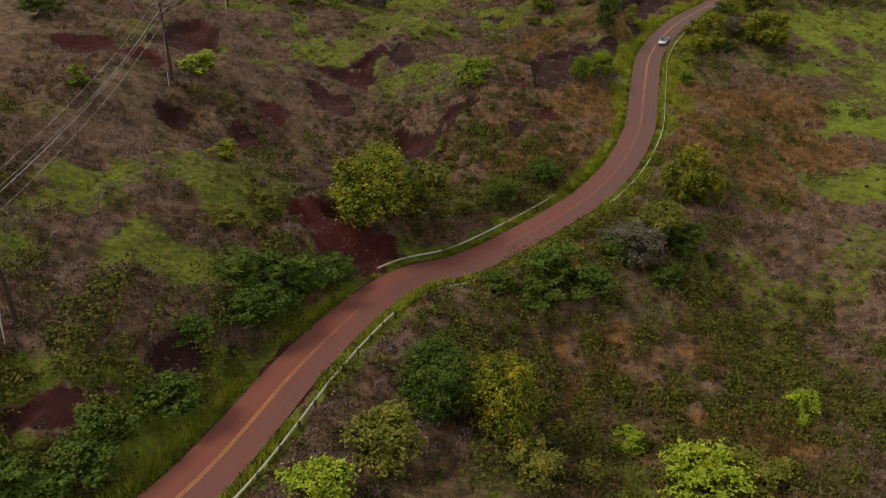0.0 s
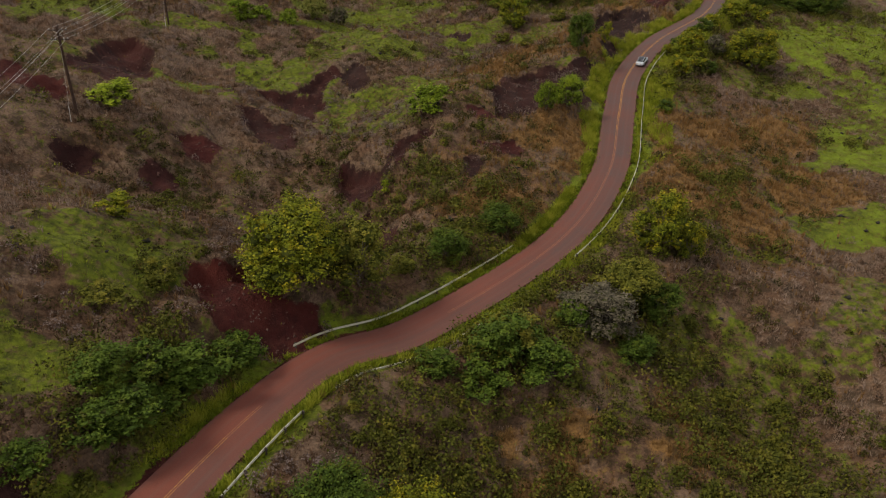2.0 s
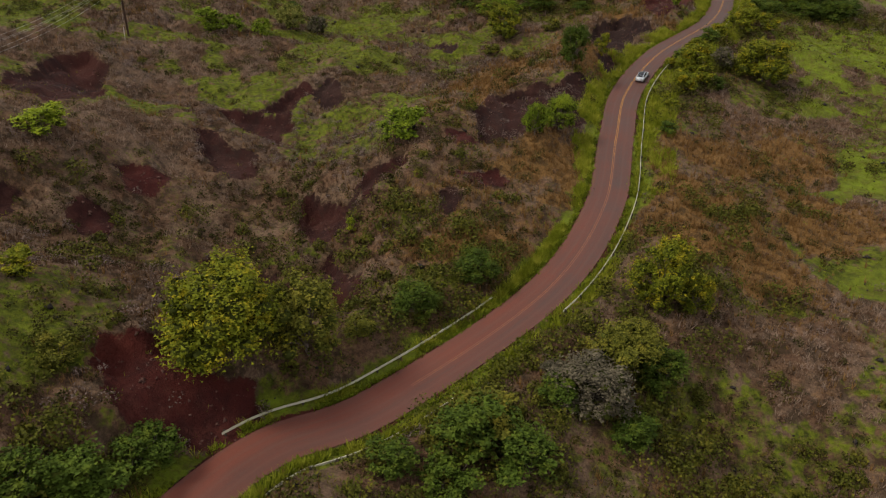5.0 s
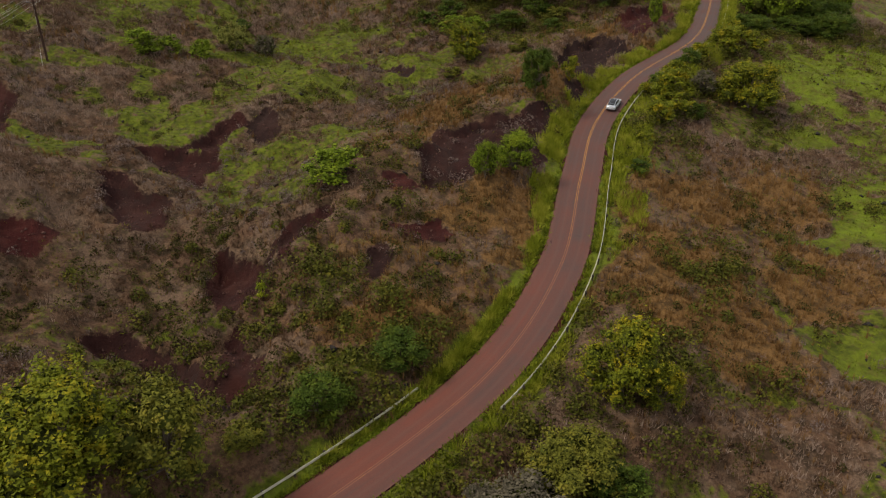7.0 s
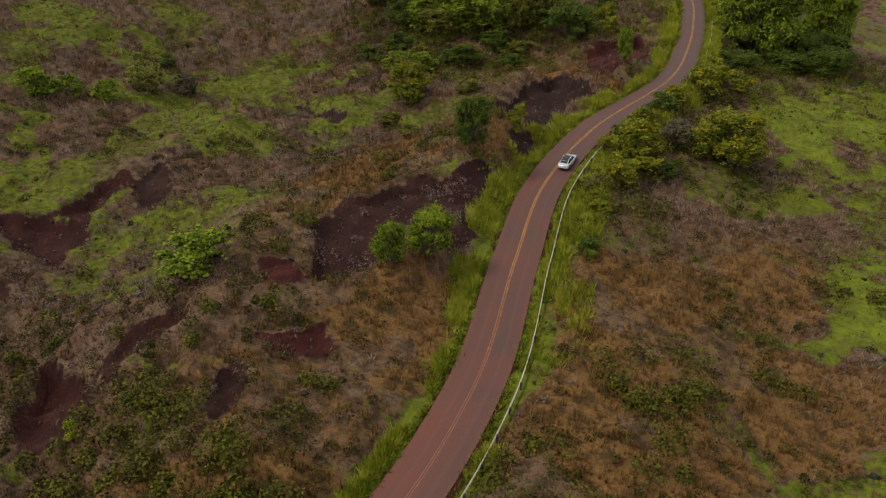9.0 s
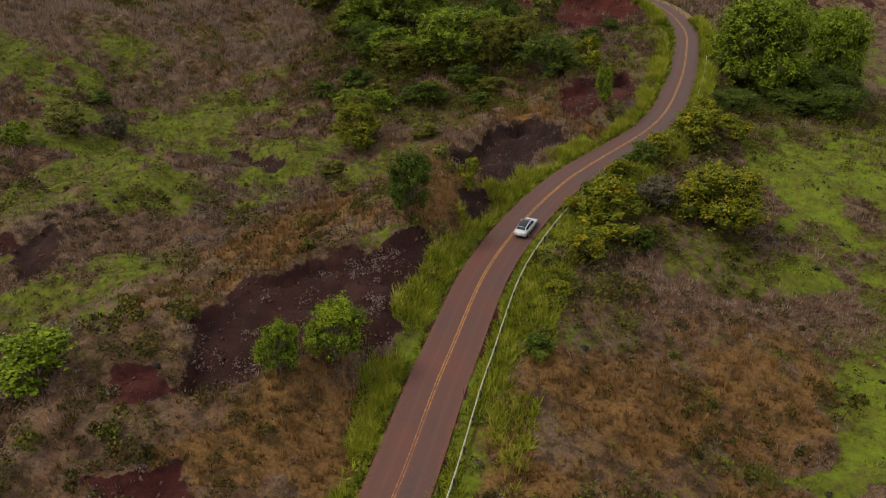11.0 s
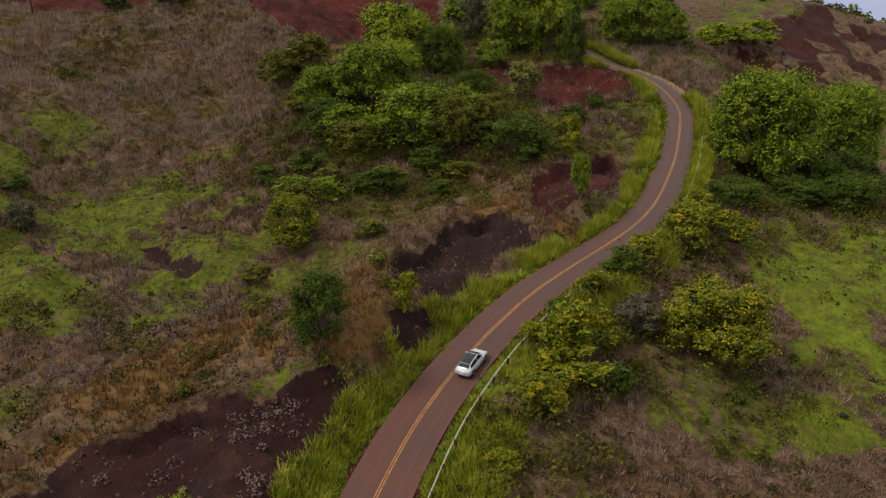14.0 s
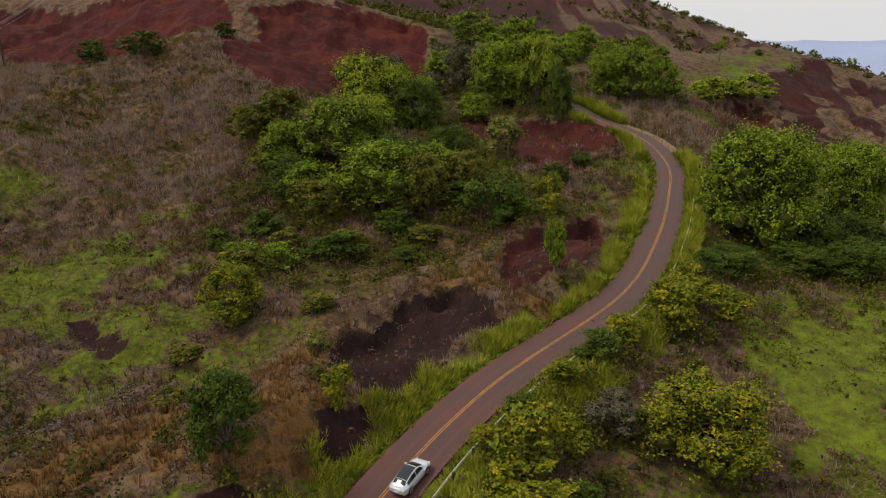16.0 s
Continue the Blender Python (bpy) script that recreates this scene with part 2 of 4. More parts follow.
HILLS_LOW = [
    (-60, 146, 14, 2.6), (90, 156, 14, -3.5), (30, 156, 11, -2.2), (-30, 156, 11, -2.3), (10, 166, 11, 2.8), (30, 176, 11, 2.1),
    (-10, 176, 11, -5.3), (80, 176, 11, -1.8), (-20, 186, 14, -4.9), (30, 186, 11, 0.9), (106, 190, 22, -5.6), (-93, 190, 22, 3.2),
    (-50, 196, 11, -4.0), (50, 206, 14, 5.1), (10, 206, 11, -2.8), (-40, 206, 11, -2.1), (20, 226, 14, -4.2), (-20, 226, 11, -1.6),
    (-78, 236, 22, 1.8), (40, 236, 11, -1.6), (-56, 246, 60, -10.9), (80, 246, 14, 3.6), (90, 246, 11, 2.3),
]
HILLS_MIDDLE = [
    (-115, 256, 35, 4.5), (-10, 256, 14, -4.9), (10, 256, 11, -2.7), (50, 266, 11, -2.9), (-20, 276, 11, -4.2), (154, 281, 35, -3.7),
    (-78, 282, 22, 1.7), (-30, 296, 11, -3.6), (-1, 297, 22, -6.0), (214, 297, 22, -1.8), (60, 313, 22, 4.2), (-10, 326, 11, -3.5),
    (183, 328, 22, -4.0), (-93, 328, 22, 2.6), (238, 330, 60, -8.6), (-20, 336, 14, -2.9), (0, 336, 11, -3.5), (-50, 336, 11, -2.4),
    (105, 354, 35, 4.0), (140, 366, 14, 2.5), (203, 379, 35, -7.0), (-10, 386, 14, 2.9), (198, 390, 22, -2.7),
]
HILLS_FAR = [
    (-16, 390, 22, 5.7), (121, 390, 22, 3.6), (40, 396, 14, -4.3), (-78, 405, 22, -3.0), (170, 406, 14, -2.1), (-10, 426, 14, 2.7),
    (-115, 428, 35, -4.2), (198, 436, 22, -2.5), (60, 446, 14, 2.8), (29, 451, 22, 6.0), (-47, 451, 22, 4.7), (-16, 451, 22, 3.6),
    (91, 451, 22, 1.6), (-17, 452, 35, 9.1), (-62, 467, 22, 5.2), (137, 467, 22, 3.1), (183, 467, 22, 1.9), (152, 497, 22, 2.3),
    (112, 498, 60, 12.8), (203, 501, 35, 8.1), (31, 526, 35, -0.9), (252, 526, 35, 3.3), (154, 526, 35, 5.1),
]
# the road's middle line: x, y, height
ROAD = [
    (-47.9, -2.0, 10.09), (-34.5, 31.3, 8.65), (-23.6, 49.2, 7.25), (-16.7, 70.0, 5.72), (-10.8, 86.0, 3.71), (-4.7, 96.6, 2.09),
    (6.8, 104.9, 1.15), (28.5, 127.2, 2.58), (40.8, 149.3, 5.45), (47.7, 173.4, 8.93), (54.7, 196.5, 11.36), (66.9, 217.0, 14.90),
    (87.4, 243.0, 17.25), (97.8, 264.0, 20.00), (105.6, 286.0, 23.06), (110.5, 305.8, 26.10), (109.2, 326.1, 29.54), (100.6, 341.2, 32.69),
    (92.4, 361.7, 35.98), (72.0, 372.0, 38.66),
]
HALF = 3.25
# bare slips and banks: outline, degrees of the uphill side, metres dug out, redness
SLIPS_NEAR = [
    ([(-23.5, 101.7), (-23.1, 103.2), (-19.5, 104.3), (-16.8, 108.0), (-13.1, 104.3), (-11.3, 102.5), (-8.5, 103.2), (-7.0, 101.5), (-9.7, 97.8), (-11.9, 96.1), (-14.2, 96.0), (-16.5, 93.9), (-17.9, 93.4), (-19.4, 95.6)], 162, 2.2, 0.75),
    ([(-11.7, 157.6), (-8.9, 157.4), (-0.4, 150.8), (-1.3, 147.7), (-2.9, 144.9), (-5.2, 143.7), (-8.3, 148.6)], 80, 2.4, 0.35),
    ([(-1.2, 154.2), (2.0, 156.9), (6.3, 159.9), (7.3, 156.8), (3.8, 153.2), (1.4, 149.7)], 110, 1.6, 0.35),
    ([(-34.4, 176.4), (-29.6, 176.9), (-25.9, 173.6), (-22.1, 173.1), (-20.7, 166.8), (-24.4, 161.2), (-28.4, 163.8)], 120, 1.8, 0.3),
    ([(-32.3, 191.1), (-25.5, 192.7), (-19.3, 191.4), (-17.7, 188.2), (-20.2, 183.0), (-24.3, 183.8), (-29.2, 187.1)], 110, 1.8, 0.4),
    ([(-24.0, 194.8), (-21.3, 202.3), (-16.3, 206.4), (-14.7, 204.7), (-18.4, 198.7), (-19.8, 191.2)], 111, 1.4, 0.35),
    ([(-14.8, 203.4), (-11.4, 210.5), (-8.3, 200.3), (-11.7, 195.8)], 101, 1.2, 0.1),
    ([(13.0, 149.8), (15.8, 150.1), (16.4, 144.5), (14.2, 143.4)], 89, 0.9, 0.15),
    ([(-39.7, 154.6), (-36.4, 155.6), (-33.7, 156.3), (-34.0, 152.6), (-37.1, 148.6)], 171, 0.7, 0.75),
    ([(-23.2, 138.4), (-19.2, 141.2), (-12.9, 137.9), (-6.4, 131.1), (-2.5, 127.5), (1.6, 119.1), (-1.7, 121.6), (-8.0, 129.1), (-15.4, 136.1), (-19.6, 135.8)], 120, 1.6, 0.25),
]
SLIPS_LEFT = [
    ([(-5.3, 140.2), (-3.7, 141.4), (0.6, 131.4), (0.8, 127.7), (-1.0, 128.2), (-2.9, 132.7)], 90, 1.0, 0.35),
    ([(17.2, 154.6), (23.0, 157.1), (24.6, 154.4), (19.7, 152.9)], 100, 0.4, 0.7),
    ([(-69.8, 179.8), (-71.6, 204.4), (-67.2, 209.6), (-60.7, 203.2), (-55.7, 184.1), (-58.5, 172.2), (-65.2, 175.6)], 95, 2.2, 0.35),
    ([(-52.5, 133.8), (-50.8, 136.6), (-48.8, 137.2), (-48.4, 133.6), (-50.2, 130.7)], 153, 1.4, 0.3),
    ([(-60.6, 147.9), (-59.0, 151.5), (-57.0, 148.5), (-59.0, 143.3)], 120, 1.2, 0.8),
    ([(-42.0, 136.9), (-38.7, 140.9), (-35.3, 141.6), (-35.8, 136.3), (-38.8, 134.6)], 176, 0.8, 0.45),
    ([(-30.4, 63.2), (-29.1, 65.2), (-27.3, 67.3), (-27.2, 65.2), (-27.7, 62.7), (-29.6, 60.1)], 163, 1.6, 0.2),
    ([(-40.9, 53.4), (-38.8, 54.4), (-35.5, 55.3), (-31.9, 56.9), (-34.6, 53.0), (-39.0, 51.2), (-40.0, 51.2)], 136, 1.0, 0.5),
]
SLIPS_MIDDLE = [
    ([(-85.7, 166.9), (-75.4, 169.8), (-59.5, 150.7), (-56.7, 149.6), (-59.5, 143.7), (-67.2, 144.7), (-83.6, 163.0)], 90, 1.2, 0.7),
    ([(20.8, 175.4), (24.8, 184.1), (29.5, 191.3), (34.4, 193.0), (39.6, 193.3), (45.3, 196.4), (44.8, 192.6), (41.3, 184.7), (41.1, 176.7), (35.8, 173.7), (32.1, 171.9), (28.1, 168.4), (22.4, 167.0), (21.1, 171.6)], 150, 1.6, 0.22),
    ([(15.5, 166.6), (17.3, 168.0), (19.2, 166.2), (17.2, 163.1)], 125, 0.7, 0.75),
    ([(47.9, 226.7), (49.9, 231.5), (55.2, 239.0), (62.2, 244.7), (64.7, 244.3), (67.7, 236.4), (69.1, 233.4), (65.3, 230.2), (60.4, 224.9), (59.6, 219.7), (57.0, 215.6), (53.4, 214.8), (50.8, 215.9), (49.5, 217.6)], 140, 2.2, 0.04),
    ([(50.0, 206.1), (51.8, 208.7), (53.7, 212.0), (54.5, 210.1), (52.2, 205.7), (50.7, 204.7)], 139, 1.0, 0.1),
    ([(70.8, 257.5), (75.5, 264.2), (83.2, 271.0), (90.7, 279.1), (90.1, 272.5), (86.0, 257.7), (80.1, 248.7), (76.2, 244.3), (71.5, 241.6), (71.0, 248.2)], 138, 2.0, 0.62),
    ([(62.5, 343.8), (77.7, 344.4), (92.5, 340.7), (100.3, 334.2), (104.5, 326.4), (98.3, 322.2), (89.8, 302.6), (81.1, 301.3), (77.5, 311.1), (72.0, 317.3), (65.4, 326.1)], 112, 2.2, 0.85),
    ([(3.3, 247.5), (6.4, 247.3), (17.5, 234.5), (16.3, 233.4), (11.3, 237.5)], 45, 1.4, 0.15),
]
SLIPS = SLIPS_NEAR + SLIPS_LEFT + SLIPS_MIDDLE

# far cuts: x, y, half length, half depth, degrees of the uphill side, metres dug out, redness
CUTS_FAR = [
    (161, 404, 36, 11, 144, 4.5, 0.8), (-95, 431, 75, 27, 90, 3.0, 1.0), (22, 410, 32, 40, 80, 3.0, 1.0),
    (211, 440, 21, 60, 68, 1.0, 0.44), (246, 438, 26, 52, 70, 3.0, 0.4), (196, 520, 26, 16, 90, 1.0, 0.5), (60, 640, 60, 20, 90, 0.0, 0.7), (140, 900, 120, 40, 90, 0.0, 0.6),
]
# sharper spurs and gullies of the far slopes
SPURS = [(-14, 387, 9, 2.5), (-25, 378, 10, 2.0), (-38, 367, 11, 2.0), (-12, 412, 12, -6.0), (-50, 410, 20, -4.0), (96, 500, 40, -10.0), (150, 520, 50, -12.0), (208, 514, 12, 8.0), (232, 498, 9, 4.0)]
TABLE = np.random.RandomState(7).rand(256, 256)


def step(a, b, x):
    u = np.clip((x - a) / (b - a), 0, 1)
    return u * u * (3 - 2 * u)


def rough(x, y, size, shift=0):
    """Smooth random heights from 0 to 1 on a lattice of that size in metres."""
    x, y = x / size + shift * 17.3, y / size + shift * 5.9
    i, j = np.floor(x).astype(int), np.floor(y).astype(int)
    u, v = x - i, y - j
    u, v = u * u * (3 - 2 * u), v * v * (3 - 2 * v)
    i, j, i1, j1 = i % 256, j % 256, (i + 1) % 256, (j + 1) % 256
    return (TABLE[i, j] * (1 - u) + TABLE[i1, j] * u) * (1 - v) + (TABLE[i, j1] * (1 - u) + TABLE[i1, j1] * u) * v


def smooth_line(points, n):
    p = np.array(points, float)
    p = np.vstack([2 * p[0] - p[1], p, 2 * p[-1] - p[-2]])
    u = np.linspace(0, 1, n, endpoint=False)[:, None]
    out = []
    for a, b, c, d in zip(p, p[1:], p[2:], p[3:]):
        out.append(0.5 * (2 * b + (c - a) * u + (2 * a - 5 * b + 4 * c - d) * u**2 + (3 * b - a - 3 * c + d) * u**3))
    return np.vstack(out + [p[-2:-1]])


LINE = smooth_line(ROAD, 24)
ALONG = np.r_[0, np.cumsum(np.linalg.norm(np.diff(LINE[:, :2], axis=0), axis=1))]
AHEAD = np.gradient(LINE[:, :2], axis=0)
AHEAD /= np.linalg.norm(AHEAD, axis=1)[:, None]


def beside_road(x, y):
    """Distance to the road's middle (plus: to its right), its height and the metres along it."""
    q = np.stack([x, y], 1)
    side, z, s = np.empty(len(q)), np.empty(len(q)), np.empty(len(q))
    for k in range(0, len(q), 5000):
        d = ((q[k:k + 5000, None] - LINE[None, :, :2]) ** 2).sum(2)
        i = d.argmin(1)
        off = q[k:k + 5000] - LINE[i, :2]
        right = off[:, 0] * AHEAD[i, 1] - off[:, 1] * AHEAD[i, 0]
        side[k:k + 5000] = np.sqrt(d[np.arange(len(i)), i]) * np.where(right > 0, 1, -1)
        z[k:k + 5000], s[k:k + 5000] = LINE[i, 2], ALONG[i]
    return side, z, s


def within(x, y, p):
    """Metres to the outline p, minus inside it."""
    near, odd = np.full(len(x), 1e9), np.zeros(len(x), bool)
    for (ax, ay), (bx, by) in zip(p, np.roll(p, -1, 0)):
        dx, dy = bx - ax, by - ay
        u = np.clip(((x - ax) * dx + (y - ay) * dy) / (dx * dx + dy * dy), 0, 1)
        near = np.minimum(near, (x - ax - u * dx) ** 2 + (y - ay - u * dy) ** 2)
        odd ^= ((ay > y) != (by > y)) & (x < (bx - ax) * (y - ay) / (by - ay + 1e-9) + ax)
    return np.sqrt(near) * np.where(odd, -1, 1)


def land(x, y):
    """Ground height, bareness, redness, and where it lies beside the road."""
    side, road_z, s = beside_road(x, y)
    off = np.abs(side)
    yy = np.where(y > 430, 430 + 30 * np.tanh((y - 430) / 30), y)
    xx = np.where(x > 260, 260 + 100 * np.tanh((x - 260) / 100), np.where(x < -200, -200 + 60 * np.tanh((x + 200) / 60), x))
    z = -3.587 - 0.07466 * xx + 0.1085 * yy
    for hx, hy, r, h in HILLS_NEAR + HILLS_LOW + HILLS_MIDDLE + HILLS_FAR:
        z = z + h * np.exp(-((x - hx) ** 2 + (y - hy) ** 2) / (2 * r * r))
    # far mountain, the plateau before it, and the fall into the canyon
    z = z + 140 * np.exp(-((x - 110) ** 2 / (2 * 220**2) + (y - 1300) ** 2 / (2 * 300**2)))
    z = z + 26 * np.exp(-((x + 100) ** 2 / (2 * 130**2) + (y - 560) ** 2 / (2 * 80**2)))
    for hx, hy, r, h in SPURS:
        z = z + h * np.exp(-((x - hx) ** 2 + (y - hy) ** 2) / (2 * r * r))
    z = z - 190 * step(330, 800, x) - 60 * step(700, 2600, y) * step(-400, 300, x)
    wild = np.where(side > 0, 0.55, 1.0) * step(60, 20, np.maximum(0, y - 520) * 0.02)
    z = z + wild * (1.2 * (rough(x, y, 17, 1) - 0.5) + 2.4 * (rough(x, y, 7.3, 2) - 0.5) + 1.7 * (rough(x, y, 3.4, 3) - 0.5) + 0.4 * (rough(x, y, 1.8, 4) - 0.5))
    bare, red = np.zeros_like(x), np.zeros_like(x)
    for cx, cy, a, b, turn, dug, tint in CUTS_FAR:
        c, sn = math.cos(radians(turn)), math.sin(radians(turn))
        v, u = ((x - cx) * c + (y - cy) * sn) / b, ((x - cx) * sn - (y - cy) * c) / a
        jag = 0.6 * (rough(x, y, max(a, b) * 0.33, 5) - 0.5) + 0.22 * (rough(x, y, 3.3, 6) - 0.5)
        r = np.sqrt(u * u + v * v) + jag
        inside = step(1.06, 0.94, r)
        z = z - 1.35 * dug * step(1.03, 0.84, r) * step(-1.1, 0.75, v)
        red = np.where(inside > bare, tint, red)
        bare = np.maximum(bare, inside)
    for outline, up, dug, tint in SLIPS:
        p = np.array(outline, float)
        lo, hi = p.min(0) - 6, p.max(0) + 6
        k = np.flatnonzero((x > lo[0]) & (x < hi[0]) & (y > lo[1]) & (y < hi[1]))
        if not len(k):
            continue
        qx, qy = x[k], y[k]
        edge = within(qx, qy, p) - 0.55 + 1.9 * (rough(qx, qy, 3.4, 5) - 0.5) + 1.1 * (rough(qx, qy, 1.5, 6) - 0.5)
        run = p @ (math.cos(radians(up)), math.sin(radians(up)))
        v = (qx * math.cos(radians(up)) + qy * math.sin(radians(up)) - run.min()) / np.ptp(run)
        inside = step(0.5, -0.5, edge)
        z[k] -= 1.25 * dug * step(0.3, -1.2, edge) * step(-0.1, 0.75, v) + 0.9 * inside * (rough(qx, qy, 2.3, 44) - 0.5)
        red[k] = np.where(inside > bare[k], tint, red[k])
        bare[k] = np.maximum(bare[k], inside)
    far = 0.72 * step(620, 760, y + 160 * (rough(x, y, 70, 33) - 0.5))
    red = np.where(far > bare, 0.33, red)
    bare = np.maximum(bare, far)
    z = z + step(385, 410, y) * bare * (3.5 * (rough(x * 1.6, y * 0.8, 13, 41) - 0.5) + 1.8 * (rough(x, y, 5, 42) - 0.5)) + step(640, 800, y) * 16 * (rough(x, y, 75, 43) - 0.5)
    bare = bare * (1 - 0.85 * step(385, 405, y) * step(140, 165, x) * step(0.5, 0.6, 0.6 * rough(x * 1.5, y * 0.6, 11, 51) + 0.4 * rough(x, y, 4, 52)))
    mend = step(3.9, np.where(side > 0, 13.0, 12.0), off)
    z = (road_z - 0.10 - 0.25 * step(HALF, 4.2, off)) * (1 - mend) + z * mend
    return z, bare, red, side, s


def height(x, y):
    return land(np.atleast_1d(np.asarray(x, float)), np.atleast_1d(np.asarray(y, float)))[0]


def blobs(x, y, spots):
    w = np.zeros_like(x)
    for cx, cy, r in spots:
        w = np.maximum(w, np.exp(-((x - cx) ** 2 + (y - cy) ** 2) / (2 * (r * 0.7) ** 2)))
    return w


GREEN_SPOTS = [
    (-5, 190, 9), (5, 197, 8), (-17, 189, 8), (-12, 256, 12), (-14, 259, 12), (-3, 172, 8), (-13, 175, 6), (2, 180, 7), (-47, 89, 7), (-50, 74, 6),
    (-31, 98, 6), (-21, 80, 7), (3, 271, 10), (-9, 278, 10), (19, 225, 7), (1, 224, 8), (-35, 302, 9), (186, 455, 12), (176, 444, 10), (205, 482, 12),
    (220, 470, 6), (9, 244, 10), (-60, 263, 12), (-2, 269, 9), (60, 204, 6),
]
TAN_SPOTS = [
    (66, 161, 18), (60, 142, 14), (76, 151, 13), (22, 145, 13), (30, 158, 12), (16, 139, 9), (15, 184, 8), (22, 196, 8), (46, 205, 8), (66, 246, 6),
    (78, 236, 6), (34, 70, 10), (24, 85, 9), (46, 225, 8), (31, 204, 9), (87, 178, 9), (40, 86, 8),
]


PALE_SPOTS = [
    (-62, 170, 30), (-46, 108, 16), (-60, 215, 34), (-36, 205, 20), (30, 196, 11), (20, 168, 6), (78, 128, 13), (66, 118, 9), (62, 100, 12), (92, 164, 10),
    (-30, 330, 34), (-60, 300, 30), (-42, 84, 9), (8, 208, 8), (100, 206, 7), (-20, 128, 8), (14, 158, 8),
]
HOLLOWS = [(30, 74, 13), (50, 84, 11), (15, 62, 9), (4, 148, 12), (-14, 158, 9), (16, 158, 7), (-12, 138, 10), (8, 122, 11), (-22, 150, 8), (-40, 142, 9), (20, 138, 6), (-2, 128, 9), (-34, 128, 7), (-26, 70, 6), (40, 104, 10), (26, 94, 10), (10, 76, 10), (42, 92, 8)]


def relief(x, y):
    """Crests near 1, hollows near 0."""
    return 0.6 * rough(x, y, 17, 1) + 0.4 * rough(x, y, 7.3, 2)


def stand(x, y):
    """Patches of tall dry growth (over 0.5) among short grass."""
    wx, wy = x + 7 * (rough(x, y, 9, 24) - 0.5), y + 7 * (rough(x, y, 9, 25) - 0.5)
    return 0.5 * rough(wx, wy * 1.3, 12, 26) + 0.32 * rough(wx, wy, 5.2, 27) + 0.18 * rough(x, y, 2.2, 28)


def pasture(x, y):
    """Where short olive grass outgrows the brush."""
    return np.maximum(step(198, 222, y) * step(305, 280, y) * step(52, 36, x), 0.7 * step(128, 112, y) * step(-12, -22, x))


def cover(x, y, bare, side, s):
    """How much green and straw grows at a place, from 0 to 1."""
    patch, small = rough(x, y, 11, 8), rough(x, y, 4.2, 9)
    off = np.abs(side)
    field = step(88, 112, x - 0.1 * (y - 205)) * step(0, 12, side) * step(330, 270, y)
    tall = stand(x, y)
    green = (0.25 + 0.45 * step(0.4, 0.65, rough(x, y, 27, 31))) * step(0.49, 0.44, tall) * (1 - 0.9 * blobs(x, y, TAN_SPOTS)) * (1 - 0.75 * step(275, 300, y) * step(45, 25, x)) + 0.75 * blobs(x, y, GREEN_SPOTS) + field * (0.3 + 0.6 * step(0.3, 0.65, small * 0.5 + patch * 0.5))
    green = green + 0.3 * step(8, 26, side) * step(0.53, 0.47, tall) * (1 - 0.6 * blobs(x, y, TAN_SPOTS))
    green = np.maximum(green, 0.95 * step(8, 4.5, off + 4 * (small - 0.5)) * step(3.0, 3.6, off))
    green = green + 0.36 * pasture(x, y) * step(0.57, 0.47, tall)
    tan = 0.95 * blobs(x, y, TAN_SPOTS) * (0.35 + 1.3 * step(0.4, 0.55, tall)) + 0.2 * step(0.6, 0.85, small)
    green = green * (1 - 0.4 * step(360, 400, y)) * (1 - 0.3 * step(8, 20, side) * step(110, 85, y))
    keep = 1 - step(0.3, 0.7, bare)
    green = np.where((x < 62) & (off > 8), np.minimum(green, 0.66 + 0.12 * small), green)
    return np.clip(green, 0, 1) * keep, np.clip(tan, 0, 1) * keep


def spaced(low, high, cell, reach, grow=1.14):
    mid = list(np.arange(low, high + cell / 2, cell))
    d, a, b = cell, low, high
    while b < reach:
        d *= grow
        a, b = a - d, b + d
        mid = [a] + mid + [b]
    return np.array(mid)


def sheet(name, verts, faces, material, smooth=True):
    """A mesh from arrays of places and of triangles or quads."""
    me = bpy.data.meshes.new(name)
    n = faces.shape[1]
    me.vertices.add(len(verts))
    me.vertices.foreach_set("co", np.ascontiguousarray(verts, dtype=np.float32).ravel())
    me.loops.add(faces.size)
    me.loops.foreach_set("vertex_index", np.ascontiguousarray(faces, dtype=np.int32).ravel())
    me.polygons.add(len(faces))
    me.polygons.foreach_set("loop_start", np.arange(0, faces.size, n, dtype=np.int32))
    if smooth:
        me.polygons.foreach_set("use_smooth", np.ones(len(faces), dtype=bool))
    me.update(calc_edges=True)
    me.validate()
    me.materials.append(material)
    return me


def build_ground():
    gx, gy = spaced(-112, 236, 1.05, 4300), spaced(40, 440, 1.05, 4300)
    x, y = [a.ravel() for a in np.meshgrid(gx, gy)]
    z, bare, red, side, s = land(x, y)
    nx, ny = len(gx), len(gy)
    i = (np.arange(ny - 1)[:, None] * nx + np.arange(nx - 1)).ravel()
    me = sheet("ground", np.stack([x, y, z], 1), np.stack([i, i + 1, i + nx + 1, i + nx], 1), M_GROUND)
    green, tan = cover(x, y, bare, side, s)
    verge = step(np.where((side < 0) & (s < 160), 4.6, 3.9), 3.2, np.abs(side) + 1.6 * (rough(x, y, 3, 11) - 0.5))
    red = np.where(verge > bare, 0.75, red)
    bare = np.maximum(bare, verge * 0.85)
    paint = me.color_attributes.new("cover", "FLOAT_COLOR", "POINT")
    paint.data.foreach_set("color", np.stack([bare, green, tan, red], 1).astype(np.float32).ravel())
    tagged(new("ground", me), "rough hillside of dry grass, green patches and red earth", "ground", kind="structure")


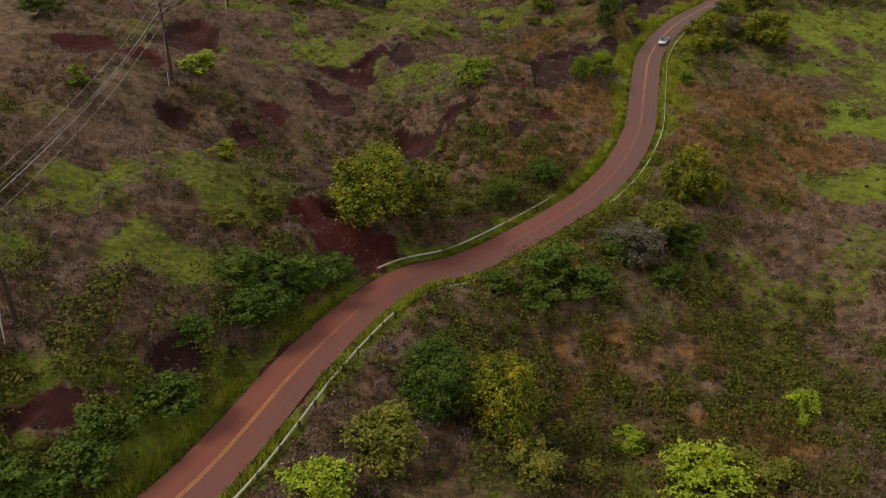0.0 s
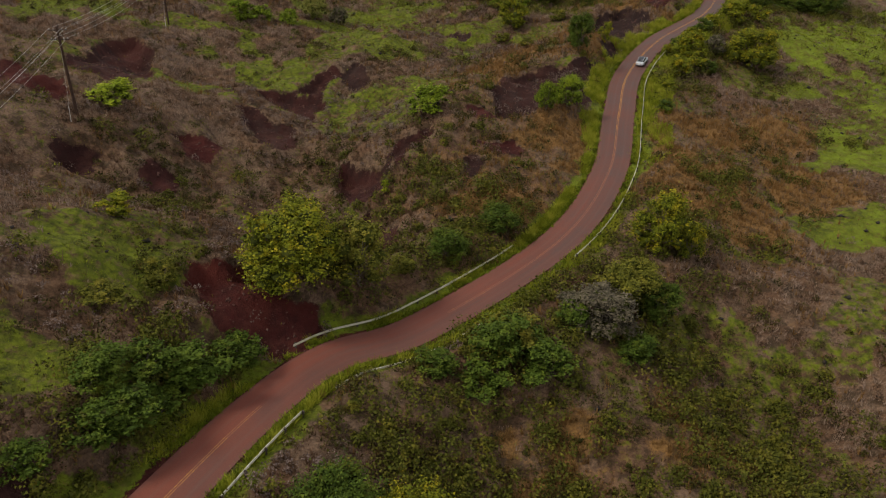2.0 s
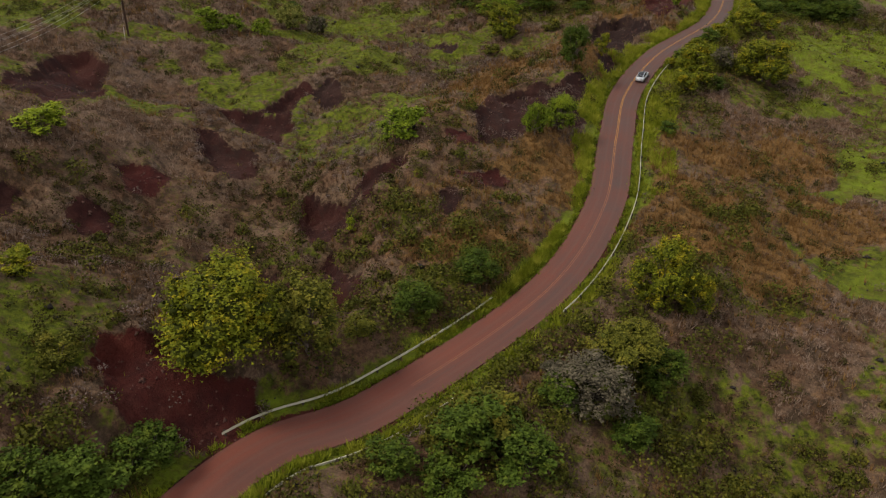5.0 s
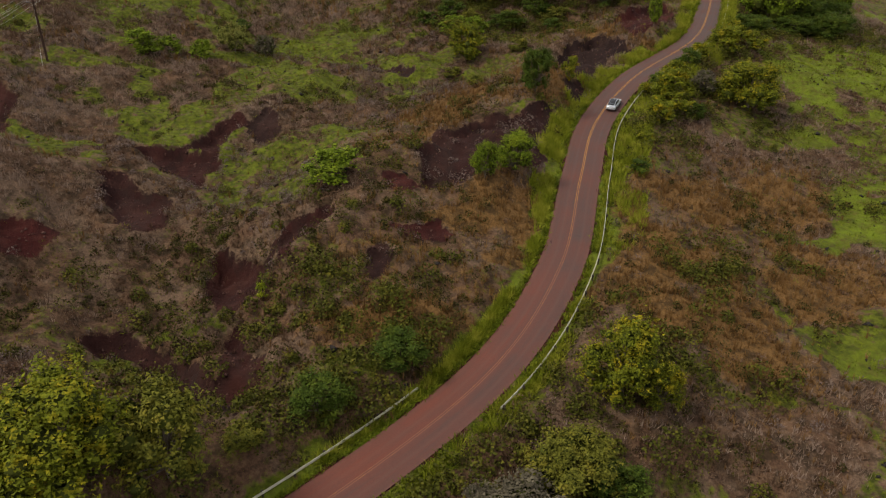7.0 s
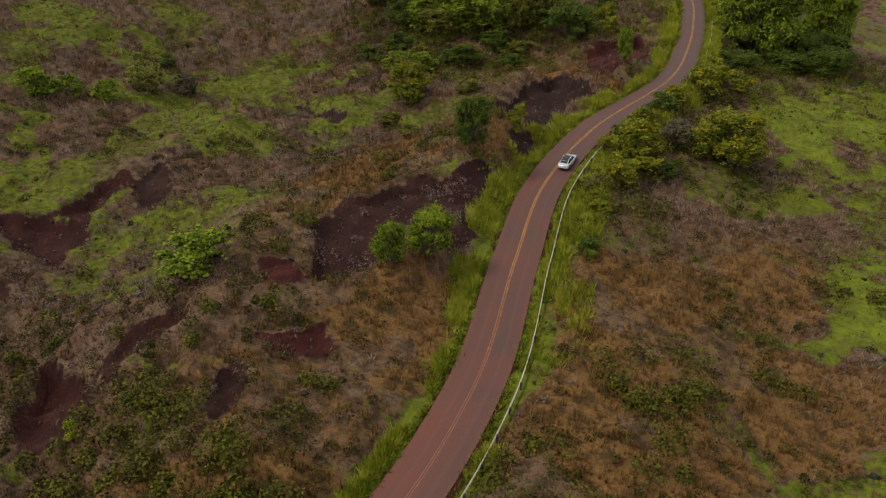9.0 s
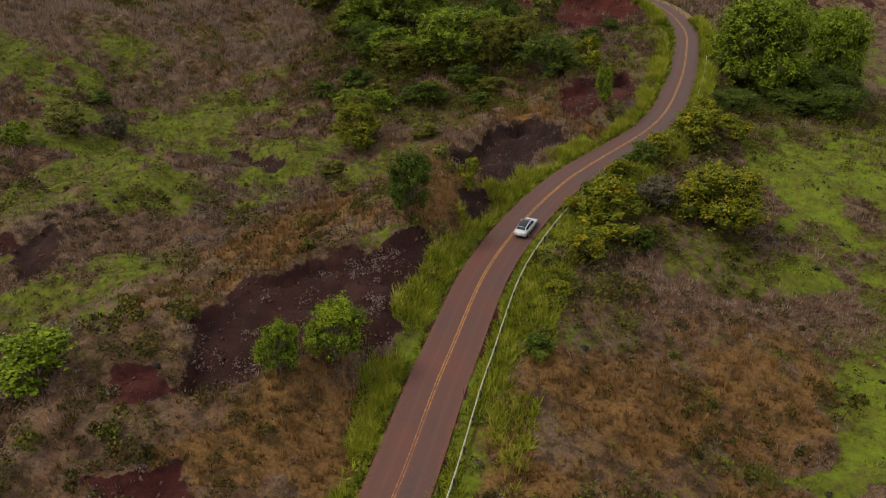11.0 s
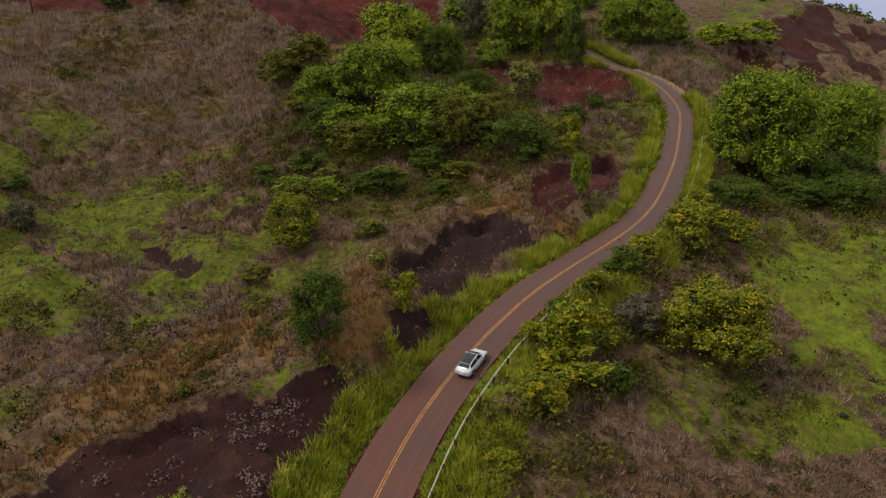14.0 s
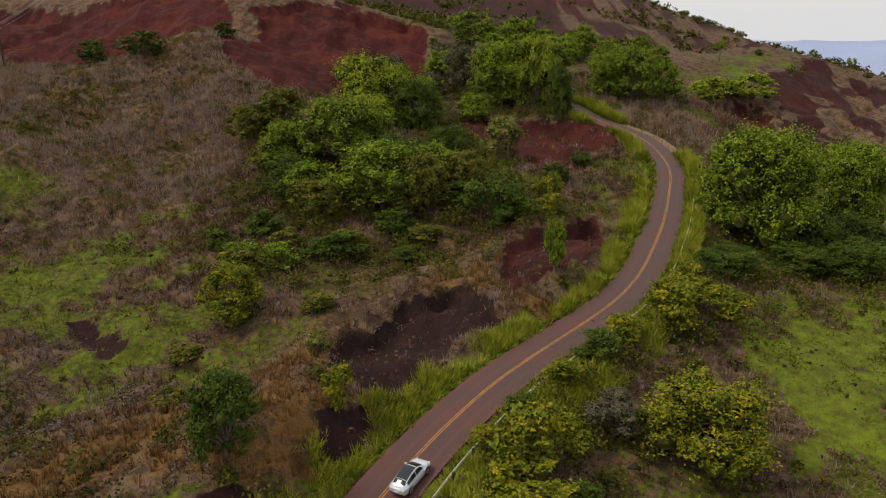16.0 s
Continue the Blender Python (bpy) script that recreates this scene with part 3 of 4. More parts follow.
def strip(name, material, left, right, lift, first, last, cuts=1):
    """A band that follows the road between two offsets (plus: to its right)."""
    keep = (ALONG >= first) & (ALONG <= last)
    p, t, s = LINE[keep], AHEAD[keep], ALONG[keep]
    offs = np.linspace(left, right, cuts + 1)
    side = np.stack([t[:, 1], -t[:, 0]], 1)
    v = [np.column_stack([p[:, :2] + side * o, p[:, 2] + lift - 0.012 * np.full(len(p), abs(o))]) for o in offs]
    verts = np.stack(v, 1).reshape(-1, 3)
    n = cuts + 1
    i = (np.arange(len(p) - 1)[:, None] * n + np.arange(cuts)).ravel()
    faces = np.stack([i, i + 1, i + n + 1, i + n], 1)
    me = sheet(name, verts, faces, material)
    uv = me.uv_layers.new(name="along")
    tab = np.stack([np.tile(offs, len(p)), np.repeat(s, n)], 1)
    uv.data.foreach_set("uv", tab[faces.ravel()].astype(np.float32).ravel())
    return me


def build_road():
    me = strip("road", M_ROAD, -HALF, HALF, 0.0, 0, ALONG[-1], 8)
    road = tagged(new("road", me), "narrow two-lane asphalt road stained with red earth", "road", kind="structure")
    gaps = ((0, 95), (126, ALONG[-1]))
    for first, last in gaps:
        for o in (-0.18, 0.08):
            ob = new("centre_line", strip("centre_line", M_LINE, o, o + 0.1, 0.008, first, last))
            ob.parent = road
    tagged(road)


build_ground()
build_road()


# ---- helpers for things ----
def part(name, bm, material, parent, label=""):
    me = bpy.data.meshes.new(name)
    bm.to_mesh(me)
    bm.free()
    me.materials.append(material)
    ob = new(name, me)
    ob.parent = parent
    return tagged(ob, label)


def mesh_part(name, me, parent, label=""):
    ob = new(name, me)
    ob.parent = parent
    return tagged(ob, label)


def tube(bm, a, b, ra, rb, sides=7):
    """A tapered round bar between two points."""
    a, b = Vector(a), Vector(b)
    m = Matrix.Translation((a + b) / 2) @ (b - a).to_track_quat("Z", "Y").to_matrix().to_4x4()
    bmesh.ops.create_cone(bm, cap_ends=True, segments=sides, radius1=ra, radius2=rb, depth=(b - a).length, matrix=m)


def block(bm, size, m, bevel=0.0):
    made = bmesh.ops.create_cube(bm, size=1, matrix=m @ Matrix.Diagonal((*size, 1)))
    if bevel:
        edges = list({e for v in made["verts"] for e in v.link_edges})
        bmesh.ops.bevel(bm, geom=edges, offset=bevel, segments=2, affect="EDGES")


# ---- trees ----
def crown_mesh(name, seed, material, clumps, leaves, size, spread=1.0, low=0.12):
    """Leaves in uneven clumps of twigs; the crown is 1 wide and 1 high over its foot."""
    r = np.random.RandomState(seed)
    c, rad = [], []
    for _ in range(clumps):
        a, h = r.rand() * 2 * math.pi, low + 0.2 + (0.68 - low) * r.rand() ** 0.75
        reach = 0.4 * math.sqrt(max(0.06, 1 - ((h - 0.42) / 0.54) ** 2)) * r.rand() ** 0.4 * spread
        c.append((math.cos(a) * reach, math.sin(a) * reach, h))
        rad.append(0.06 + 0.11 * r.rand() ** 1.5)
    c, rad = np.array(c), np.array(rad)
    # sprays stand out from each clump, leaves lie over them like shingles
    sprays = clumps * 16
    k = r.choice(clumps, sprays, p=rad**2 / (rad**2).sum())
    d = r.normal(size=(sprays, 3))
    d /= np.linalg.norm(d, axis=1)[:, None]
    d[:, 2] = np.where(d[:, 2] < -0.35, -d[:, 2], d[:, 2])
    tip = c[k] + d * (rad[k] * (0.72 + 0.75 * r.rand(sprays) ** 2.2))[:, None]
    j = r.randint(0, sprays, leaves)
    at = tip[j] + ((0.017 + 0.03 * (r.rand(leaves, 1) < 0.3)) * r.normal(size=(leaves, 3)) - d[j] * (0.05 * r.rand(leaves))[:, None])
    nrm = 0.9 * d[j] + 0.55 * r.normal(size=(leaves, 3)) + (0, 0, 0.3)
    nrm /= np.linalg.norm(nrm, axis=1)[:, None]
    e = np.cross(nrm, r.normal(size=(leaves, 3)))
    e /= np.linalg.norm(e, axis=1)[:, None]
    f = np.cross(nrm, e)
    s = (size * (0.55 + 0.8 * r.rand(leaves)))[:, None]
    v = np.stack([at - e * s * 0.6 - f * s * 0.6, at + e * s * 0.6 - f * s * 0.6, at + f * s], 1).reshape(-1, 3)
    # added balls in each clump; their dark colour carries the crown's inner shade
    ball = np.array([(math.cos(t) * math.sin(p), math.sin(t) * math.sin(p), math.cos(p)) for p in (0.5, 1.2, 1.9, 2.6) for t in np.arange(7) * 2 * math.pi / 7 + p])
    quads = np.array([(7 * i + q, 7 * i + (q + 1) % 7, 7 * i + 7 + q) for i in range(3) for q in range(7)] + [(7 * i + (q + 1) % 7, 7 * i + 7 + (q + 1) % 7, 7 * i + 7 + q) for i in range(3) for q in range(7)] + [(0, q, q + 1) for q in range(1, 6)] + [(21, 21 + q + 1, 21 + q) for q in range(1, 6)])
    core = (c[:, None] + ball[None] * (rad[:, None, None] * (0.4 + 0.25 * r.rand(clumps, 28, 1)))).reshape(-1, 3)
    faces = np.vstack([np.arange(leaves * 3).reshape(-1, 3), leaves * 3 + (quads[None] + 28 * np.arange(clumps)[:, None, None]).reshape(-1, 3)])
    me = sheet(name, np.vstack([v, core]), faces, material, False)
    me.materials.append(M_INNER_SHADE)
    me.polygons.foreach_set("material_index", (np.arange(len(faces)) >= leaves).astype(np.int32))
    return me, c


def tree(kind, seed, clumps=20, leaves=2600, size=0.03, spread=1.0, low=0.1, trunk=0.022):
    """A tree one metre wide and high, with a trunk, limbs to its clumps and a crown; scaled where it is set."""
    root = new("tree")
    me, c = crown_mesh("crown", seed, LEAVES[kind], clumps, leaves, size, spread, low)
    mesh_part("crown", me, root)
    r = random.Random(seed)
    bm = bmesh.new()
    fork = Vector((r.uniform(-0.03, 0.03), r.uniform(-0.03, 0.03), 0.24 + low))
    tube(bm, (0, 0, -0.08), fork, trunk * 1.3, trunk, 8)
    for p in c[::2]:
        mid = fork.lerp(Vector(p), 0.55) + Vector((r.uniform(-0.03, 0.03), r.uniform(-0.03, 0.03), 0.02))
        tube(bm, fork, mid, trunk * 0.6, trunk * 0.35, 5)
        tube(bm, mid, p, trunk * 0.35, trunk * 0.12, 4)
    part("trunk", bm, M_BARK, root)
    return root


PROTOTYPES = {}


def plant(kind, shape, rows, label, category="tree", group=""):
    """Sets trees of one kind; rows: x, y, width, height."""
    shapes = dict(
        broad=dict(clumps=64, leaves=12500, size=0.018, low=-0.1),
        bush=dict(clumps=34, leaves=4400, size=0.03, low=-0.2, trunk=0.012),
        grand=dict(clumps=150, leaves=44000, size=0.0135, low=-0.1),
        wood=dict(clumps=100, leaves=20000, size=0.0155, low=-0.1),
        tall=dict(clumps=50, leaves=8500, size=0.02, spread=0.95, low=-0.1),
        thin=dict(clumps=14, leaves=900, size=0.02, low=0.02, trunk=0.014),
        ridge=dict(clumps=10, leaves=700, size=0.04, low=0.3, trunk=0.03),
    )
    for n, (x, y, w, h) in enumerate(rows):
        key = (kind, shape, n % 2)
        away, _, along = [float(a[0]) for a in beside_road(np.array([x]), np.array([y]))]
        room = 3.9 + 0.5 * w
        if shape != "thin" and abs(away) < room and y < 365:
            tx, ty = [np.interp(along, ALONG, AHEAD[:, i]) for i in range(2)]
            push = (room - abs(away)) * (1 if away > 0 else -1)
            x, y = float(x + ty * push), float(y - tx * push)
        m = pose(x, y, float(height(x, y)[0]) - 0.02 * h, 0, 0, (x * 37 + y * 11) % 360) @ Matrix.Diagonal((w * 1.12, w * 1.12, h * 1.08, 1))
        if key not in PROTOTYPES:
            ob = tree(kind, 11 + len(PROTOTYPES) * 7, **shapes[shape])
            ob.matrix_basis = m
            PROTOTYPES[key] = ob
        else:
            src = PROTOTYPES[key]
            keep = src.matrix_basis.copy()
            src.matrix_basis = Matrix.Identity(4)
            ob = copy_thing(src, m)
            src.matrix_basis = keep
        ob.name = "bush" if category == "bush" else "tree"
        for key_ in ("label", "category", "group"):
            if key_ in ob:
                del ob[key_]
        tagged(ob, label, category, group)


plant("yellow", "wood", [(-10.1, 104.2, 13.6, 10.3), (6.4, 66.1, 9.3, 9.3)], "broad yellowing green tree with a dense crown", "tree")
plant("olive", "tall", [(-1.6, 108.4, 10.6, 9.5)], "olive green feathery tree with a loose crown", "tree")
plant("dark", "broad", [(18.8, 128.3, 6.7, 4.0), (10.2, 120.5, 6.7, 4.6), (40.7, 110.1, 6.9, 5.2)], "dense rounded dark green tree beside the road", "tree")
plant("yellow", "bush", [(-34.5, 110.4, 5.3, 3.0)], "small yellow-leaved bush in the dry grass", "bush")
plant("lime", "bush", [(-50.0, 151.5, 8.7, 3.8), (-0.7, 144.1, 1.6, 2.4)], "rounded lime green shrub on the slope", "bush")
plant("olive", "bush", [(-25.2, 98.5, 4.4, 3.2), (-29.4, 91.8, 4.8, 2.2), (3.3, 114.3, 4.2, 2.4), (-6.5, 118.6, 4.4, 2.4)], "olive green bush in the dry grass", "bush")
plant("dark", "bush", [(-25.4, 79.2, 6.4, 3.1), (-22.8, 82.7, 6.6, 3.2), (-19.6, 85.4, 6.8, 3.3), (-16.2, 89.8, 6.5, 3.5), (-13.4, 93.4, 4.3, 2.3), (-23.2, 76.9, 8.5, 3.5), (-19.7, 80.5, 6.6, 2.7), (-24.0, 74.7, 7.1, 3.7), (-18.7, 85.9, 8.5, 4.2), (-14.8, 92.2, 6.0, 3.1), (-27.2, 67.7, 5.4, 3.0), (-27.9, 59.0, 7.4, 3.8), (-31.1, 53.1, 7.1, 4.1), (-33.6, 48.7, 8.0, 4.0), (-37.0, 46.6, 6.4, 3.6)], "dark green roadside thicket bush below the bank", "bush", "bushes of the roadside thicket")
plant("yellow", "broad", [(43.8, 123.5, 9.1, 8.9), (48.0, 121.9, 4.8, 6.0)], "broad yellowing tree below the road bank", "tree")
plant("olive", "broad", [(36.2, 111.4, 9.7, 6.6)], "olive brown tree below the road bank", "tree")
plant("grey", "tall", [(31.1, 104.8, 9.5, 5.9), (27.2, 107.9, 4.1, 2.9)], "greyish half-bare tree below the road bank", "tree")
plant("dark", "bush", [(16.3, 98.4, 9.4, 5.2), (8.3, 94.6, 6.0, 2.7), (26.6, 104.1, 5.3, 3.3)], "dark green bush at the road edge", "bush")
plant("dark", "bush", [(22.9, 95.8, 8.1, 4.4), (14.1, 93.0, 7.2, 3.2), (35.0, 101.7, 6.1, 3.1)], "dark green bush below the road bank", "bush", "bushes below the road bank")
plant("dark", "wood", [(-0.6, 66.5, 9.1, 8.3)], "dark green tree with a dense crown below the road bank", "tree")
plant("lime", "bush", [(-11.9, 50.7, 7.2, 3.7), (23.1, 70.0, 4.1, 3.2), (28.4, 58.8, 9.3, 4.9), (44.1, 71.4, 4.3, 4.2)], "yellow-green shrub in the scrub below the road", "bush")
plant("olive", "bush", [(-6.0, 56.8, 8.2, 4.8), (17.6, 99.4, 8.0, 4.7), (9.6, 59.5, 7.0, 3.5), (34.2, 60.0, 7.7, 3.2), (16.9, 61.2, 3.1, 2.3)], "olive green bush below the road bank", "bush", "bushes below the road bank")
plant("yellow", "wood", [(90.4, 211.4, 13.5, 9.2)], "broad yellowing green tree with a dense crown")
plant("yellow", "broad", [(31.3, 241.6, 9.6, 7.6)], "broad yellowing green tree on the dry slope")
plant("pale", "tall", [(-27.2, 248.7, 8.6, 6.8), (73.8, 307.1, 9.5, 9), (47.2, 223.1, 3, 3)], "pale feathery green tree with a loose crown")
plant("dark", "broad", [(43.0, 199.5, 6.8, 8), (71.0, 272.1, 12.5, 8.5), (95.2, 344.9, 8, 14), (-92.2, 178.1, 11, 5)], "dense rounded dark green tree on the slope")
plant("green", "grand", [(120.7, 279.9, 21, 21), (145.8, 295.2, 16, 19)], "tall broad green tree beside the bend")
plant("green", "wood", [(39.3, 300.4, 18, 13.5), (49.7, 282.1, 17, 12.5), (27.5, 303.6, 14, 10), (78.7, 361.1, 18, 18), (108.7, 371.8, 13, 13), (115.9, 369.2, 14.5, 15.5), (54.8, 326.9, 11, 12)], "leafy green tree in the roadside wood")
plant("dark", "wood", [(130.8, 276.2, 12, 9), (134.5, 268.8, 13, 7), (124.0, 268.1, 11, 5), (108.7, 258.6, 10, 4.6), (142.2, 284.0, 14, 8), (62.0, 297.4, 9, 7)], "dark green tree in the hollow")
plant("green", "tall", [(35.9, 284.8, 13, 8), (58.2, 289.6, 11, 8), (62.8, 289.8, 8, 5.6), (126.2, 373.8, 12, 12), (108.2, 440.4, 17, 9), (139.0, 457.8, 9, 9.5), (44.6, 377.5, 15, 8), (78.1, 245.8, 3.8, 7.4), (60.0, 381.3, 14, 12), (95.3, 397.1, 14, 11)], "green tree among the thicket")
plant("lime", "wood", [(41.4, 326.7, 17, 17), (88.1, 356.2, 13, 19), (44.8, 304.8, 11, 13)], "lime green tree standing over the wood")
plant("green", "broad", [(31.1, 167.9, 4.3, 5.8), (36.2, 171.9, 6.4, 6.2), (68.5, 343.7, 10, 8)], "green young tree beside bare earth")
plant("grey", "tall", [(65.8, 370.3, 12.5, 13), (-21.3, 256.2, 6.5, 5.6), (11.8, 336.7, 9, 8), (56.7, 361.0, 9, 9), (80.3, 211.7, 6, 5)], "greyish half-bare tree in the scrub")
plant("yellow", "bush", [(71.1, 204.3, 8.6, 7.2), (66.4, 195.0, 6, 4), (92.8, 233.6, 8.5, 6), (100.7, 238.0, 7, 4.2), (51.4, 210.4, 4, 4.6), (81.5, 281.8, 6, 6)], "rounded bush with yellowing leaves", "bush")
plant("green", "bush", [(28.5, 257.4, 7, 4.4), (34.9, 258.5, 6.8, 4.4), (7.3, 166.0, 9, 5.8), (-64.4, 130.2, 4, 3.5), (-33.9, 242.4, 6, 5.2), (-46.1, 239.2, 9, 5.8), (-41.2, 242.1, 6, 4.4)], "low spreading green bush", "bush")
plant("dark", "bush", [(-58.8, 395.3, 12, 7.5), (-33, 374, 15, 7), (-13.2, 394.4, 8, 4.4), (-30.8, 272.1, 6, 3)], "dark green bush on the slope", "bush")
plant("yellow", "bush", [(73.8, 220.2, 5, 3.2), (84.0, 229.8, 5, 3.4), (66.7, 206.2, 4.5, 2.8), (97.0, 242.9, 6, 4), (61.8, 185.7, 4, 2.4)], "olive and yellow bush below the road bank", "bush", "bushes below the road bank")
plant("dark", "bush", [(78.7, 225.8, 6, 3.6), (70.3, 212.2, 4.5, 3), (102.8, 251.3, 6, 4), (75.2, 201.3, 5, 3), (58.5, 175.6, 4, 2.2)], "dark green bush below the road bank", "bush", "bushes below the road bank")
plant("dark", "bush", [(21.7, 269.8, 7, 4), (28.4, 273.9, 8, 4.4), (43.7, 264.7, 8, 4), (52.5, 273.9, 9, 5), (65.9, 280.5, 7, 4), (84.5, 295.8, 7, 4), (91.9, 311.7, 6, 3), (55.5, 260.2, 6, 3), (40.7, 262.0, 6, 3)], "dark green bush at the edge of the wood", "bush", "bushes of the wood")
plant("grey", "tall", [(60.0, 396.4, 14, 12), (40.2, 408.4, 12, 9), (119.1, 391.9, 12, 10)], "greyish tree on the far slope")
plant("green", "tall", [(80.0, 420.2, 16, 13), (99.6, 408.7, 14, 12), (69.8, 432.7, 18, 12), (130.4, 421.7, 12, 9), (112.4, 446.3, 15, 12), (89.9, 455.2, 16, 12), (121.3, 433.5, 12, 10), (143.5, 445.8, 10, 8), (96.1, 436.4, 12, 10)], "green tree on the far slope")
plant("lime", "bush", [(153.2, 413.7, 14, 8), (176.6, 431.9, 17, 9), (165.1, 428.3, 12, 6), (147.5, 405.6, 9, 5)], "broad yellow-green bush above the bend", "bush")
plant("green", "ridge", [(224.9, 491.9, 4.5, 6), (262, 530, 6.5, 8), (176.0, 471.6, 7, 8.5)], "small lone tree on the ridge")
plant("olive", "tall", [(17.9, 337.3, 15.4, 10.2), (10.4, 330.9, 11.7, 9.3), (56.9, 279.6, 11.8, 10.2), (36.5, 281.5, 11.2, 6.3), (65.1, 285.4, 9.2, 7.4), (21.1, 309.7, 11.0, 6.3)], "olive green tree filling the roadside wood")
plant("dark", "wood", [(54.4, 321.7, 12.0, 12.5), (51.3, 289.6, 12.6, 9.8), (29.8, 292.4, 13.1, 8.0)], "dark green tree in the shade of the wood")
plant("olive", "bush", [(29.0, 255.8, 6.8, 4.0), (33.2, 268.4, 5.6, 3.5), (44.9, 267.6, 7.3, 3.4), (58.8, 271.0, 8.4, 3.1), (43.9, 239.8, 5.2, 2.8), (32.2, 214.5, 3.7, 2.0), (27.4, 232.5, 5.2, 2.2)], "olive green bush on the pasture slope", "bush")
plant("yellow", "bush", [(80.6, 274.6, 5.7, 4.4), (93.6, 238.2, 6.7, 4.3), (75.4, 208.7, 5.0, 3.2), (70.7, 201.4, 8.6, 3.8)], "yellowing bush near the road", "bush")


# ---- grass and scrub ----
def spots(n, seed, x0=-112, x1=176, y0=38, y1=410):
    r = np.random.RandomState(seed)
    x, y = r.uniform(x0, x1, n), y0 + (y1 - y0) * r.rand(n) ** 1.25
    ok = (x > -48 - 0.36 * (y - 50)) & (x < 54 + 0.5 * (y - 58)) & (y > 42)
    return x[ok], y[ok], r


def tufts(name, label, material, x, y, r, tall, wide, blades, spread=0.5):
    """Many small tufts of blades in one mesh."""
    z = land(x, y)[0]
    n = len(x)
    size = (0.55 + 0.9 * r.rand(n)) * (1 + 0.6 * step(180, 300, y) + 0.4 * step(280, 330, y))
    k = np.repeat(np.arange(n), blades)
    a, lean = r.rand(len(k)) * 2 * math.pi, r.rand(len(k)) ** 0.6
    sz = size[k]
    out = np.stack([np.cos(a), np.sin(a)], 1)
    foot = np.column_stack([x[k], y[k], z[k] - 0.05]) + np.column_stack([out * (0.45 * spread * sz * r.rand(len(k)))[:, None], np.zeros(len(k))])
    w = (wide * sz * (0.6 + 0.8 * r.rand(len(k))))[:, None]
    b = r.rand(len(k)) * 2 * math.pi
    across = np.column_stack([np.cos(b), np.sin(b), np.zeros(len(k))]) * w
    tip = foot + np.column_stack([out * (spread * sz * lean)[:, None] * tall, tall * sz * (1 - 0.45 * lean**2) * (0.6 + 0.6 * r.rand(len(k)))])
    v = np.stack([foot - across, foot + across, tip], 1).reshape(-1, 3)
    me = sheet(name, v, np.arange(len(v)).reshape(-1, 3), material, False)
    tagged(new(name, me), label, "grass", kind="stuff")


def clumps(name, label, material, x, y, r, w, h, leaves, size):
    """Many low shrubs of loose leaves in one mesh."""
    z = land(x, y)[0]
    n = len(x)
    s = 0.5 + 0.9 * r.rand(n)
    k = np.repeat(np.arange(n), leaves)
    d = r.normal(size=(len(k), 3))
    d /= np.linalg.norm(d, axis=1)[:, None]
    d[:, 2] = np.abs(d[:, 2])
    q = d * (0.55 + 0.5 * r.rand(len(k)))[:, None] * (s[k])[:, None] * (w / 2, w / 2, h)
    at = np.column_stack([x[k], y[k], z[k]]) + q
    nrm = d + 0.8 * r.normal(size=d.shape) + (0, 0, 0.3)
    nrm /= np.linalg.norm(nrm, axis=1)[:, None]
    e = np.cross(nrm, r.normal(size=d.shape))
    e /= np.linalg.norm(e, axis=1)[:, None]
    f = np.cross(nrm, e)
    m = (size * (0.6 + 0.8 * r.rand(len(k))))[:, None]
    v = np.stack([at - e * m * 0.7 - f * m * 0.5, at + e * m * 0.7 - f * m * 0.5, at + f * m], 1).reshape(-1, 3)
    me = sheet(name, v, np.arange(len(v)).reshape(-1, 3), material, False)
    tagged(new(name, me), label, "shrubs", kind="stuff")


def grow():
    x, y, r = spots(200000, 3)
    z, bare, red, side, s = land(x, y)
    green, tan = cover(x, y, bare, side, s)
    off, luck = np.abs(side), r.rand(len(x))
    free = (off > 3.6) & ((bare < 0.35 + 0.4 * r.rand(len(x))) | (y < 370) & (r.rand(len(x)) < 0.05))
    tall, hue = stand(x, y), 0.7 * rough(x, y, 21, 30) + 0.3 * rough(x, y, 7, 29) + 0.12 * step(230, 330, y) + 0.34 * step(20, -15, x) * step(270, 310, y)
    tall = tall + 0.05 * r.normal(size=len(x))
    is_green = free & (r.rand(len(x)) < green * 1.1)
    is_tan = free & ~is_green & (r.rand(len(x)) < tan * 1.2)
    rest = free & ~is_green & ~is_tan
    is_olive = rest & (tall < 0.45 + 0.09 * pasture(x, y))
    is_pale = rest & ~is_olive & (hue - 0.06 + 0.3 * blobs(x, y, PALE_SPOTS) - 0.25 * blobs(x, y, HOLLOWS) + 0.08 * r.normal(size=len(x)) > 0.52)
    is_dry = rest & ~is_olive & ~is_pale
    is_green &= luck < 0.45 + 0.4 * step(80, 110, x)
    tufts("dry_grass", "dry purplish brown grass tussocks over the hillside", M_DRY, x[is_dry], y[is_dry], r, 0.95, 0.04, 7, 0.55)
    tufts("pale_grass", "pale bleached dry grass on the crests", M_PALE, x[is_pale], y[is_pale], r, 0.9, 0.038, 7, 0.55)
    tufts("straw_grass", "tall straw-coloured orange grass", M_TAN, x[is_tan], y[is_tan], r, 1.25, 0.036, 10, 0.28)
    tufts("green_grass", "low green weeds and grass", M_GREEN, x[is_green], y[is_green], r, 0.34, 0.06, 5, 1.1)
    tufts("olive_grass", "short olive green and brown grass", M_OLIVE, x[is_olive], y[is_olive], r, 0.4, 0.055, 5, 1.0)


